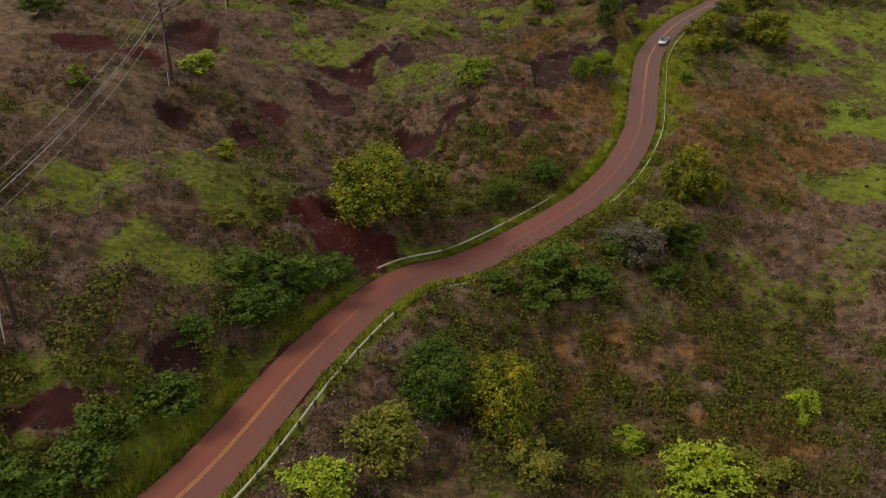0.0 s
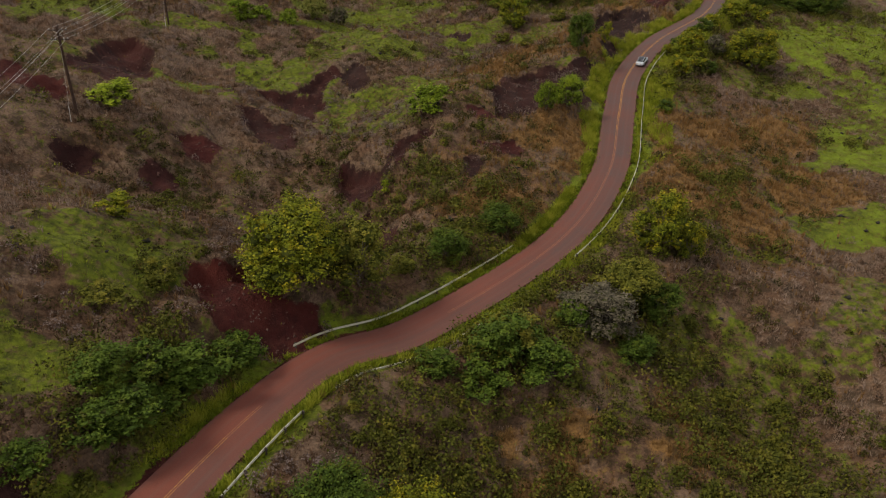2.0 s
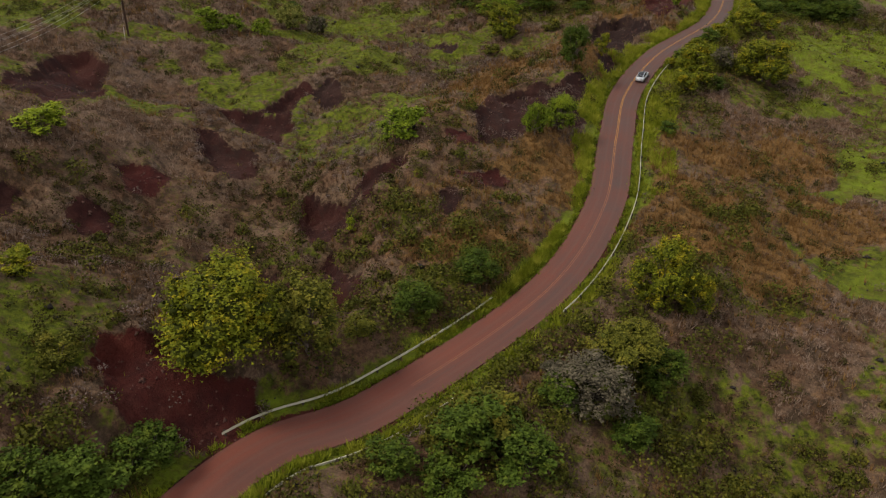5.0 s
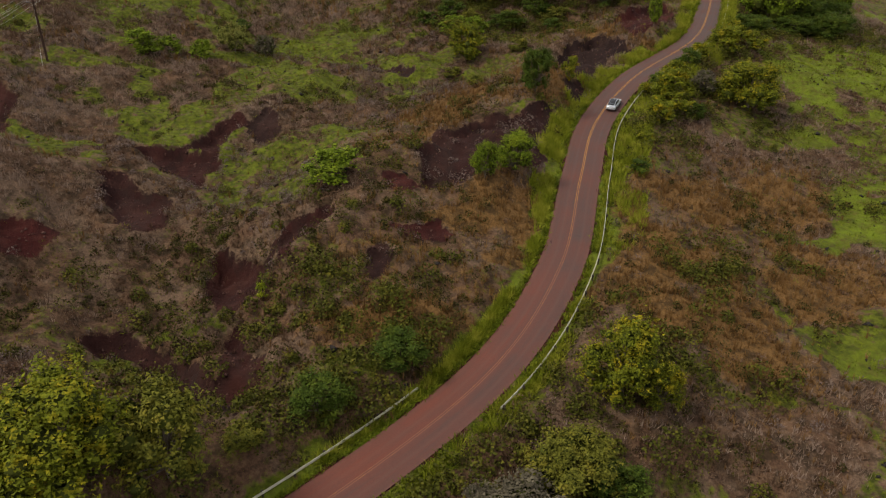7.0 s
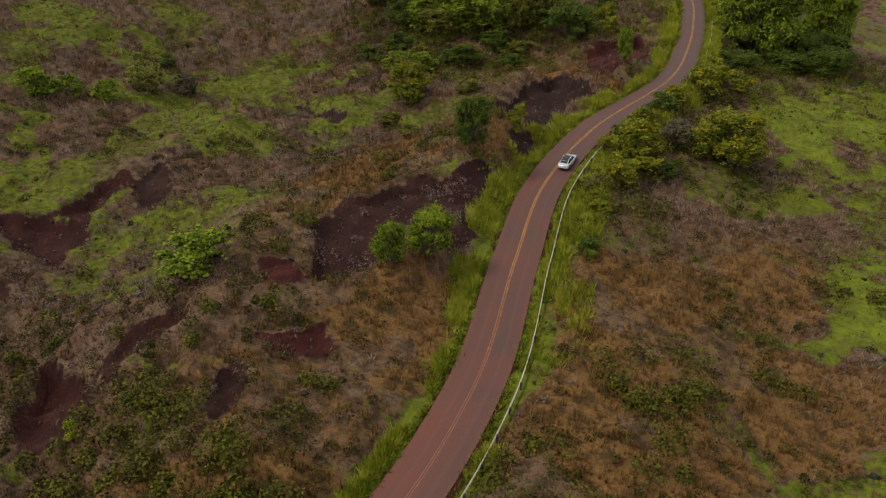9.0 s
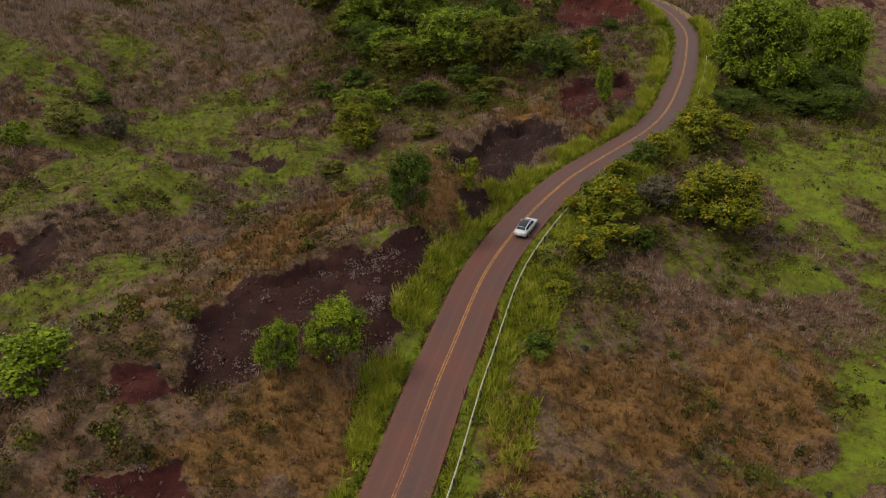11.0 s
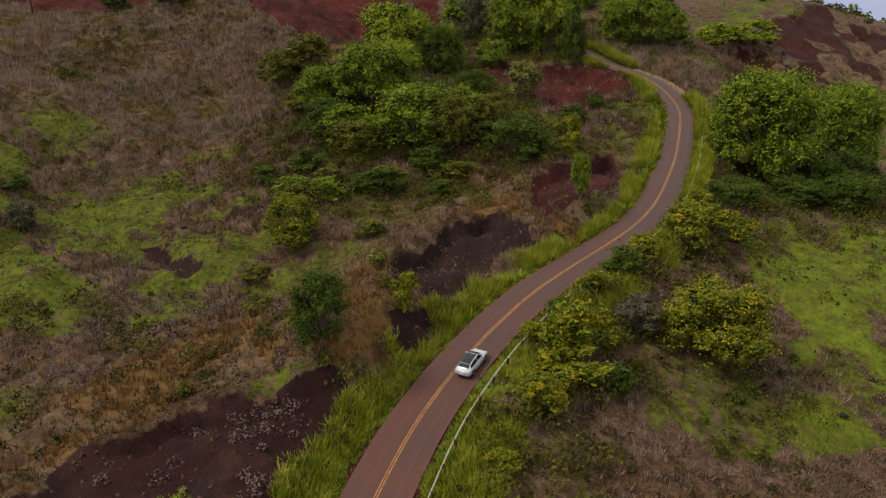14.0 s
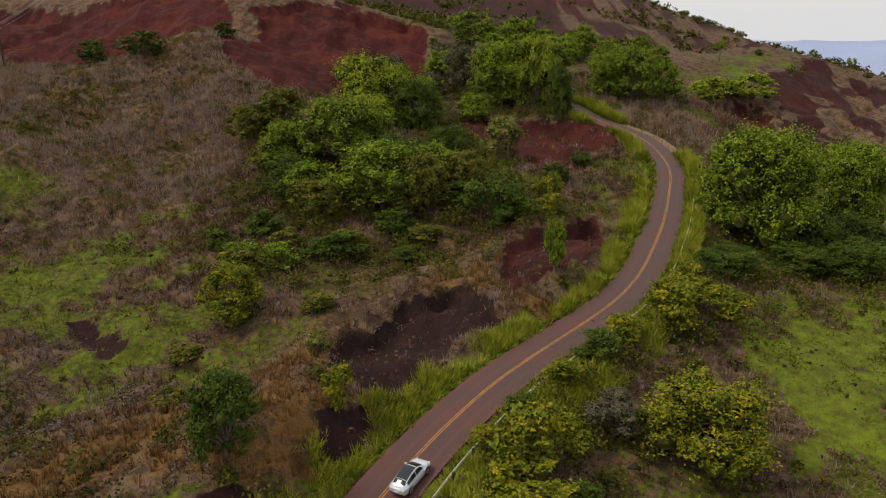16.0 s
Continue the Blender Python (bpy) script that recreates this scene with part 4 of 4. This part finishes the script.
def verge():
    """Tall grass crowding both edges of the road."""
    r = np.random.RandomState(17)
    n = 46000
    s, side = r.uniform(30, 420, n), np.where(r.rand(n) < 0.5, -1, 1)
    left = 2.2 + 3.2 * step(185, 205, s) * step(275, 255, s) + 1.6 * step(290, 305, s) * step(370, 350, s)
    right = 1.7 + 4.6 * step(175, 195, s) * step(300, 270, s) + 1.5 * step(110, 125, s)
    wide = np.where(side < 0, left, right)
    off = side * (3.2 + wide * r.rand(n) ** 1.2)
    x, y = [np.interp(s, ALONG, LINE[:, i]) for i in range(2)]
    tx, ty = [np.interp(s, ALONG, AHEAD[:, i]) for i in range(2)]
    x, y = x + ty * off, y - tx * off
    lush = rough(x, y, 6, 15) + 0.35 * (rough(x, y, 2.2, 16) - 0.5)
    keep = (np.abs(off) > 3.5) & (r.rand(n) < np.maximum(step(0.25, 0.6, lush), 0.8 * (np.abs(off) < 4.0) * (s > 120))) & (beside_road(x, y)[0] * side > 3.15) & (land(x, y)[1] < 0.5) & ~((side > 0) & (s > 360) & (s < 386))
    x, y, off, lush, s = x[keep], y[keep], off[keep], lush[keep], s[keep]
    low = (np.abs(off) < 4.3) | (s < 150) & (r.rand(len(x)) < 0.45)
    tufts("verge_grass", "short green grass at the road edge", M_GREEN, x[low], y[low], r, 0.5, 0.07, 6, 0.9)
    tufts("cane_grass", "tall lime green cane grass along the road verge", M_LIME, x[~low], y[~low], r, 1.15, 0.045, 11, 0.7)


def scrub():
    x, y, r = spots(50000, 5)
    z, bare, red, side, s = land(x, y)
    off = np.abs(side)
    wood = blobs(x, y, [(7, 134, 12), (18, 127, 10), (40, 96, 12), (50, 268, 16), (34, 262, 11), (62, 275, 12), (28, 278, 12), (50, 300, 32), (36, 285, 20), (85, 360, 30), (112, 258, 20), (130, 275, 24), (44, 74, 13), (54, 92, 13), (36, 62, 12), (56, 72, 10), (8, 82, 18), (20, 101, 20), (26, 92, 14), (12, 68, 14), (30, 74, 12), (60, 150, 8), (66, 190, 9), (44, 100, 9), (38, 118, 16), (48, 130, 10), (10, 112, 14), (24, 128, 9), (76, 212, 13), (92, 232, 14), (-22, 84, 11), (-32, 64, 11), (-38, 54, 12), (-16, 93, 8), (70, 285, 18), (-2, 128, 12), (120, 250, 16), (60, 350, 20), (28, 298, 16), (68, 302, 16), (56, 318, 20), (40, 282, 16), (24, 318, 14)])
    low = relief(x, y) + 0.3 * (rough(x, y, 5, 14) - 0.5)
    thin = 0.02 + 0.34 * step(0.5, 0.32, low) + 0.7 * blobs(x, y, HOLLOWS)
    green, tan = cover(x, y, bare, side, s)
    luck = r.rand(len(x))
    free = (off > 5.6) & (bare < 0.45)
    lush = free & (luck < np.maximum(thin, wood * 0.7) * (1 - 0.7 * step(95, 112, x) * step(280, 250, y)))
    tall, hue = stand(x, y), 0.7 * rough(x, y, 21, 30) + 0.3 * rough(x, y, 7, 29)
    brush = free & ~lush & (luck < 0.75 * step(0.45, 0.54, tall) * (1 - 0.7 * tan) * (1 - 0.75 * step(280, 305, y) * step(30, 8, x)))
    twig = brush & (r.rand(len(x)) < step(0.52, 0.4, hue)) | (off > 5) & (bare > 0.03) & (bare < 0.6) & (luck < 0.35)
    twig |= (bare > 0.5) & (r.rand(len(x)) < 0.6 * blobs(x, y, [(39, 190, 8), (43, 184, 6), (22, 170, 7)]) + 0.008 * (y < 240))
    brush &= ~twig
    big = lush & (r.rand(len(x)) < 0.08 + 0.42 * wood)
    lush &= ~big
    clumps("green_scrub", "low olive green shrubs on the slopes", M_SHRUB, x[lush], y[lush], r, 2.1, 1.3, 48, 0.175)
    clumps("thicket", "head-high green thicket", M_THICKET, x[big], y[big], r, 4.0, 2.4, 170, 0.21)
    clumps("dry_brush", "low heaps of dry purplish brown brush", M_HEAP, x[brush], y[brush], r, 1.9, 0.95, 46, 0.145)
    clumps("grey_scrub", "low grey leafless shrubs on the slopes", M_GREY, x[twig], y[twig], r, 1.9, 1.0, 42, 0.13)


def far_woods():
    """Scrub and trees of the slopes beyond the bend."""
    r = np.random.RandomState(23)
    n = 5200
    x, y = r.uniform(-260, 420, n), r.uniform(370, 1300, n)
    z, bare, red, side, s = land(x, y)
    ok = (np.abs(side) > 8) & (r.rand(n) < step(0.45, 0.7, rough(x, y, 45, 18) + 0.1 * (y > 440))) & ((bare < 0.3) | (y > 700) & (r.rand(n) < 0.4))
    ok &= ~((y < 470) & (x < 30) & (r.rand(n) < 0.9)) & ~((x > 150) & (y < 600) & (r.rand(n) < 0.8))
    x, y = x[ok], y[ok]
    near = y < 560
    clumps("far_scrub", "grey-green scrub on the slopes beyond the bend", M_THICKET, x[near], y[near], r, 7, 4.5, 130, 0.55)
    clumps("far_wood", "dark woods under the mountain", M_THICKET, x[~near], y[~near], r, 9, 4.5, 26, 1.4)


grow()
verge()
scrub()
far_woods()


# ---- rails along the road ----
def offset_line(first, last, off, gap):
    """Points beside the road every gap metres, with their heading."""
    s = np.arange(first, last, gap)
    x, y, z = [np.interp(s, ALONG, LINE[:, i]) for i in range(3)]
    tx, ty = np.interp(s, ALONG, AHEAD[:, 0]), np.interp(s, ALONG, AHEAD[:, 1])
    return np.column_stack([x + ty * off, y - tx * off, z]), np.degrees(np.arctan2(ty, tx))


def guard_rail(first, last, off, label, sink=0.0):
    """A folded steel beam on wooden posts."""
    root = new("guard_rail")
    p, turn = offset_line(first, last, off, 1.0)
    inward = -1 if off > 0 else 1
    shape = [(0, 0.76), (0.075, 0.72), (0.075, 0.67), (0.0, 0.62), (0.0, 0.58), (0.075, 0.53), (0.075, 0.48), (0, 0.44), (-0.012, 0.44), (0.06, 0.49), (0.06, 0.53), (-0.012, 0.585), (-0.012, 0.615), (0.06, 0.67), (0.06, 0.72), (-0.012, 0.76)]
    a = np.radians(turn)
    left = np.stack([-np.sin(a), np.cos(a)], 1)
    dip = 0.05 * (rough(p[:, 0], p[:, 1], 9, 21) - 0.5)
    v = np.stack([np.column_stack([p[:, :2] + left * (d * inward), p[:, 2] + h - 0.1 - sink + dip]) for d, h in shape], 1).reshape(-1, 3)
    n = len(shape)
    i = np.arange(len(p) - 1)[:, None] * n
    j = np.arange(n)
    f = np.stack([i + j, i + (j + 1) % n, i + n + (j + 1) % n, i + n + j], 2).reshape(-1, 4)
    mesh_part("beam", sheet("beam", v, f, M_STEEL, False), root, "pale galvanised steel beam")
    q, turn = offset_line(first + 0.4, last - 0.3, off + (0.16 if off > 0 else -0.16), 3.81)
    me = None
    for (x, y, z), t in zip(q, turn):
        if me is None:
            bm = bmesh.new()
            block(bm, (0.2, 0.16, 1.5), pose(0, 0, 0), 0.012)
            block(bm, (0.2, 0.1, 0.34), pose(0, 0.13 * inward, 0.5), 0.01)
            ob = part("post", bm, M_POST, root)
            me = ob.data
        else:
            ob = mesh_part("post", me, root)
        ob.matrix_basis = pose(x, y, z - 0.02 - sink, 0, 0, t)
    tagged(root, label, "guard rail", "guard rails along the road")


guard_rail(30, 96, 5.0, "galvanised steel guard rail on wooden posts beside the verge")
guard_rail(102, 131, 5.2, "steel guard rail half sunk in weeds", 0.55)
guard_rail(150, 286, 4.8, "long galvanised guard rail on dark wooden posts")
guard_rail(292, 331, 4.6, "galvanised guard rail round the outside of the bend")
guard_rail(106, 147.5, -4.8, "pale guard rail above the red earth slip")


# ---- power line ----
def pole(x, y, tall, turn, arms=2):
    root = new("utility_pole")
    z = float(height(x, y)[0])
    bm = bmesh.new()
    tube(bm, (0, 0, -0.8), (0, 0, tall), 0.27, 0.19, 10)
    part("shaft", bm, M_POLE, root)
    for k in range(arms):
        h = tall - 0.5 - 1.5 * k
        bm = bmesh.new()
        block(bm, (2.9, 0.12, 0.15), pose(0, 0.17, h), 0.01)
        arm = part("crossarm", bm, M_POST, root)
        for o in (-1.3, -0.65, 0.65, 1.3):
            bm = bmesh.new()
            tube(bm, (o, 0.17, h + 0.07), (o, 0.17, h + 0.3), 0.06, 0.045, 8)
            part("insulator", bm, M_WIRE, arm, "pale insulator")
        for o in (-0.8, 0.8):
            bm = bmesh.new()
            tube(bm, (o, 0.17, h - 0.05), (0, 0.14, h - 0.75), 0.025, 0.025, 5)
            part("brace", bm, M_STEEL, arm)
    bm = bmesh.new()
    tube(bm, (-0.3, -2.6, -0.3), (0.0, -0.05, tall - 2.6), 0.012, 0.012, 5)
    part("guy_wire", bm, M_WIRE, root)
    bm = bmesh.new()
    tube(bm, (-0.3, -2.6, -0.4), (-0.26, -2.25, 2.3), 0.05, 0.05, 8)
    part("guy_guard", bm, M_WIRE, root, "pale guy wire guard")
    root.matrix_basis = pose(x, y, z, 0, 0, turn)
    return tagged(root, "tall dark wooden utility pole with crossarms", "utility pole", "poles of the power line")


def wire(a, b, sag, r=0.015):
    bm = bmesh.new()
    last = None
    for k in range(17):
        u = k / 16
        p = Vector(a).lerp(Vector(b), u) - Vector((0, 0, 4 * sag * u * (1 - u)))
        if last:
            tube(bm, last, p, r, r, 4)
        last = p
    ob = part("power_line", bm, M_WIRE, None)
    tagged(ob, "thin sagging power line between poles", "wire", "wires of the power line")


POLES = [(-42.5, 61.8, 14), (-52.4, 142.6, 14.6), (-62.3, 223.4, 14.5), (-72.2, 304, 14.5), (-82, 385, 14.5), (-92, 466, 15)]
made = []
for k, (x, y, tall) in enumerate(POLES):
    a, b = POLES[max(k - 1, 0)], POLES[min(k + 1, len(POLES) - 1)]
    made.append((pole(x, y, tall, math.degrees(math.atan2(b[1] - a[1], b[0] - a[0])) - 90), tall))
for (p, tp), (q, tq) in zip(made, made[1:]):
    for o, d in ((-1.3, 0.2), (0.65, 0.2), (1.3, 0.2), (-0.65, 1.7), (1.3, 1.7)):
        wire(p.matrix_basis @ Vector((o, 0.17, tp - d)), q.matrix_basis @ Vector((o, 0.17, tq - d)), 1.6)


# ---- the car ----
def car(x, y, z, turn, slope):
    root = new("car")
    silver = plain("silver_car_paint", (0.6, 0.63, 0.68), (0.66, 0.69, 0.74), 0.25, 0.6, 0.35, 1.0)
    glass = plain("tinted_glass", (0.012, 0.014, 0.018), (0.018, 0.02, 0.025), 0.06, 0.6)
    black = plain("black_plastic", (0.015, 0.015, 0.016), (0.03, 0.03, 0.03), 0.6, 0.4)
    rubber = plain("tyre_rubber", (0.02, 0.019, 0.019), (0.045, 0.035, 0.032), 0.9, 0.2)
    alloy = plain("alloy_rim", (0.5, 0.5, 0.52), (0.62, 0.62, 0.63), 0.3, 0.6, 0.8)
    red_lamp = plain("red_lamp", (0.3, 0.01, 0.01), (0.4, 0.015, 0.012), 0.15, 0.6)
    clear_lamp = plain("clear_lamp", (0.6, 0.62, 0.65), (0.75, 0.76, 0.78), 0.1, 0.6)
    # lower body: x, half width, underside, shoulder height, middle height
    rows = [(-2.46, 0.62, 0.52, 0.86, 0.9), (-2.38, 0.84, 0.38, 0.98, 1.03), (-2.1, 0.95, 0.3, 1.04, 1.1), (-1.4, 0.99, 0.24, 1.02, 1.1), (-0.4, 0.985, 0.22, 0.98, 1.06), (0.6, 0.98, 0.22, 0.96, 1.04), (1.2, 0.985, 0.24, 0.93, 1.02), (1.8, 0.96, 0.28, 0.86, 0.94), (2.2, 0.88, 0.34, 0.76, 0.82), (2.42, 0.7, 0.42, 0.64, 0.68), (2.49, 0.45, 0.48, 0.56, 0.58)]
    v = []
    for sx, w, lo, hi, mid in rows:
        half = [(0, lo), (w * 0.8, lo), (w * 0.96, lo + 0.1), (w, lo + 0.32 * (hi - lo) + 0.05), (w * 0.985, lo + 0.7 * (hi - lo)), (w * 0.93, hi), (w * 0.6, hi + 0.7 * (mid - hi)), (0, mid)]
        v.append([(sx, yy, zz) for yy, zz in half] + [(sx, -yy, zz) for yy, zz in half[-2:0:-1]])
    v = np.array(v)
    m, n = v.shape[:2]
    i, j = np.arange(m - 1)[:, None] * n, np.arange(n)
    f = np.stack([i + j, i + (j + 1) % n, i + n + (j + 1) % n, i + n + j], 2).reshape(-1, 4)
    ends = [np.r_[j[::-1]], (m - 1) * n + j]
    bm = bmesh.new()
    vs = [bm.verts.new(p) for p in v.reshape(-1, 3)]
    for q in f:
        bm.faces.new([vs[k] for k in q])
    for q in ends:
        bm.faces.new([vs[k] for k in q])
    for face in bm.faces:
        face.smooth = True
    part("body", bm, silver, root)
    # cabin: x at the belt and the roof, half widths, heights
    keys = [(-2.18, 0.8, 1.05, -2.12, 0.7, 1.1), (-1.7, 0.88, 1.04, -1.6, 0.64, 1.36), (-1.0, 0.9, 1.02, -0.9, 0.62, 1.58), (-0.2, 0.9, 1.0, -0.1, 0.61, 1.65), (0.5, 0.89, 0.99, 0.3, 0.6, 1.6), (1.0, 0.86, 0.98, 0.72, 0.6, 1.42), (1.5, 0.8, 0.95, 1.42, 0.66, 1.02)]
    tab = np.array(keys)

    def skin(u, w, out=0.0):
        k = u * (len(tab) - 1)
        bx, bw, bz, rx, rw, rz = [np.interp(k, np.arange(len(tab)), tab[:, c]) for c in range(6)]
        side = -1 if w > 0.5 else 1
        q = min(w, 1 - w) * 2
        if q < 0.66:
            e = q / 0.66
            return (bx + (rx - bx) * e, side * (bw + (rw - bw) * e**1.25 + out), bz + (rz - bz) * e**0.9 + out * 0.4)
        e = (q - 0.66) / 0.34
        return (rx, side * rw * (1 - e), rz + 0.05 * math.sin(e * math.pi / 2) + out)

    def panel(name, mat, u0, u1, w0, w1, out, parent, label=""):
        bm = bmesh.new()
        na, nb = 14, 10
        g = [[bm.verts.new(skin(u0 + (u1 - u0) * a / na, w0 + (w1 - w0) * b / nb, out)) for b in range(nb + 1)] for a in range(na + 1)]
        for a in range(na):
            for b in range(nb):
                bm.faces.new((g[a][b], g[a][b + 1], g[a + 1][b + 1], g[a + 1][b])).smooth = True
        return part(name, bm, mat, parent, label)

    panel("cabin", silver, 0, 1, 0, 1, 0.0, root)
    panel("roof_glass", glass, 0.2, 0.64, 0.335, 0.665, 0.012, root, "dark panoramic glass roof")
    panel("windscreen", glass, 0.7, 0.97, 0.34, 0.66, 0.012, root)
    panel("rear_window", glass, 0.05, 0.19, 0.335, 0.665, 0.012, root)
    for a, b in ((0.06, 0.28), (0.72, 0.94)):
        panel("front_window", glass, 0.5, 0.84, a, b, 0.012, root)
        panel("rear_side_window", glass, 0.17, 0.48, a, b, 0.012, root)
    for sx in (-1.48, 1.47):
        for side in (-1, 1):
            bm = bmesh.new()
            bmesh.ops.create_cone(bm, cap_ends=True, segments=28, radius1=0.37, radius2=0.37, depth=0.25, matrix=pose(sx, side * 0.885, 0.37, 90))
            bmesh.ops.bevel(bm, geom=[e for e in bm.edges if len(e.link_faces) == 2 and any(len(q.verts) > 4 for q in e.link_faces)], offset=0.05, segments=2, affect="EDGES")
            w = part("wheel", bm, rubber, root)
            bm = bmesh.new()
            bmesh.ops.create_cone(bm, cap_ends=True, segments=24, radius1=0.25, radius2=0.25, depth=0.02, matrix=pose(sx, side * 1.012, 0.37, 90))
            rim = part("rim", bm, alloy, w)
            bm = bmesh.new()
            bmesh.ops.create_cone(bm, cap_ends=False, segments=28, radius1=0.45, radius2=0.385, depth=0.012, matrix=pose(sx, side * 0.992, 0.39, 90 if side < 0 else -90))
            part("wheel_arch", bm, black, root)
            bm = bmesh.new()
            for k in range(5):
                block(bm, (0.05, 0.02, 0.24), pose(sx, side * 1.024, 0.37) @ pose(0, 0, 0, 0, 72 * k, 0) @ pose(0, 0, 0.12))
            part("spokes", bm, black, w)
    for side in (-1, 1):
        bm = bmesh.new()
        block(bm, (0.1, 0.5, 0.13), pose(-2.37, side * 0.6, 0.9, 0, 8, side * -12), 0.03)
        part("tail_light", bm, red_lamp, root)
        bm = bmesh.new()
        block(bm, (0.34, 0.3, 0.1), pose(2.22, side * 0.66, 0.7, 0, 12, side * -30), 0.03)
        part("headlight", bm, clear_lamp, root)
        bm = bmesh.new()
        block(bm, (0.16, 0.26, 0.14), pose(0.92, side * 1.06, 1.05), 0.04)
        part("mirror", bm, silver, root)
        bm = bmesh.new()
        block(bm, (2.2, 0.03, 0.12), pose(0, side * 0.975, 0.27), 0.01)
        part("sill", bm, black, root)
        for sx in (-0.75, 0.25):
            bm = bmesh.new()
            block(bm, (0.2, 0.02, 0.03), pose(sx, side * 0.985, 0.82), 0.006)
            part("door_handle", bm, alloy, root)
    bm = bmesh.new()
    block(bm, (0.1, 1.4, 0.16), pose(-2.42, 0, 0.47), 0.04)
    part("bumper", bm, black, root)
    bm = bmesh.new()
    block(bm, (0.03, 0.5, 0.13), pose(-2.475, 0, 0.72, 0, 8), 0.01)
    part("number_plate", bm, clear_lamp, root, "blank pale plate")
    bm = bmesh.new()
    block(bm, (0.2, 1.25, 0.03), pose(-2.28, 0, 1.085, 0, 4), 0.01)
    part("spoiler", bm, silver, root)
    root.matrix_basis = pose(x, y, z, 0, 0, turn) @ pose(0, 0, 0, 0, slope, 0)
    tagged(root, "silver fastback crossover car with black glass roof on the road", "car")


at, turn = offset_line(236.0, 236.5, 1.45, 1.0)
rise = np.interp(238, ALONG, LINE[:, 2]) - np.interp(234, ALONG, LINE[:, 2])
car(at[0, 0], at[0, 1], at[0, 2] + 0.0, float(turn[0]), -math.degrees(math.atan(rise / 4)))


# ---- the pull-out, loose stones and the far ridge ----
def pull_out():
    me = strip("pull_out", plain("pale_gravel", (0.16, 0.09, 0.06), (0.26, 0.165, 0.115), 0.95, 0.1, 0, 2.0), HALF - 0.1, HALF + 2.0, -0.01, 362, 384, 3)
    tagged(new("gravel_pull_out", me), "pale gravel pull-out beside the bend", "gravel", kind="structure")


def stones():
    """Loose rubble in the cuts."""
    x, y, r = spots(130000, 9, -80, 110, 60, 350)
    z, bare, red, side, s = land(x, y)
    ok = (bare > 0.6) & (r.rand(len(x)) < 0.55)
    x, y, z = x[ok], y[ok], z[ok]
    n = len(x)
    base = np.array([(1, 0, 0), (-1, 0, 0), (0, 1, 0), (0, -1, 0), (0, 0, 1), (0, 0, -1)], float)
    f = np.array([(0, 2, 4), (2, 1, 4), (1, 3, 4), (3, 0, 4), (2, 0, 5), (1, 2, 5), (3, 1, 5), (0, 3, 5)])
    v = (base[None] + 0.35 * r.normal(size=(n, 6, 3))) * (0.05 + 0.3 * r.rand(n, 1, 1) ** 4) + np.stack([x, y, z], 1)[:, None]
    me = sheet("rubble", v.reshape(-1, 3), (f[None] + 6 * np.arange(n)[:, None, None]).reshape(-1, 3), M_ROCK, False)
    tagged(new("rubble", me), "loose red-brown stones in the bare cuts", "stones", kind="stuff")


def lava_rocks():
    """Dark stones lying about in the short grass."""
    x, y, r = spots(5200, 31)
    z, bare, red, side, s = land(x, y)
    green, tan = cover(x, y, bare, side, s)
    ok = (np.abs(side) > 6) & (r.rand(len(x)) < green)
    x, y, z = x[ok], y[ok], z[ok]
    n = len(x)
    base = np.array([(1, 0, 0), (-1, 0, 0), (0, 1, 0), (0, -1, 0), (0, 0, 0.7), (0, 0, -0.5)], float)
    f = np.array([(0, 2, 4), (2, 1, 4), (1, 3, 4), (3, 0, 4), (2, 0, 5), (1, 2, 5), (3, 1, 5), (0, 3, 5)])
    v = (base[None] + 0.3 * r.normal(size=(n, 6, 3))) * (0.16 + 0.4 * r.rand(n, 1, 1) ** 3) + np.stack([x, y, z + 0.08], 1)[:, None]
    me = sheet("lava_rocks", v.reshape(-1, 3), (f[None] + 6 * np.arange(n)[:, None, None]).reshape(-1, 3), M_DARK_ROCK, False)
    tagged(new("lava_rocks", me), "dark lava stones in the short grass", "stones", kind="stuff")


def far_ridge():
    """A rim of land across the canyon, the haze put into its blue colour."""
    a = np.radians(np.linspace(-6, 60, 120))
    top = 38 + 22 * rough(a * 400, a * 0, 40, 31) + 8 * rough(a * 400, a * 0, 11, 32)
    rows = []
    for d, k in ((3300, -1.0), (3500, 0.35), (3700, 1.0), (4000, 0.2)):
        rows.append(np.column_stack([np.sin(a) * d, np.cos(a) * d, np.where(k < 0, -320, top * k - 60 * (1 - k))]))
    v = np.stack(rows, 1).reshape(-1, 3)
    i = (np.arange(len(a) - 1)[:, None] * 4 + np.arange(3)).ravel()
    me = sheet("far_ridge", v, np.stack([i, i + 4, i + 5, i + 1], 1), M_HAZE_RIDGE)
    tagged(new("backdrop", me), "far side of the canyon, haze painted as blue", "backdrop", kind="structure")


pull_out()
stones()
lava_rocks()
far_ridge()
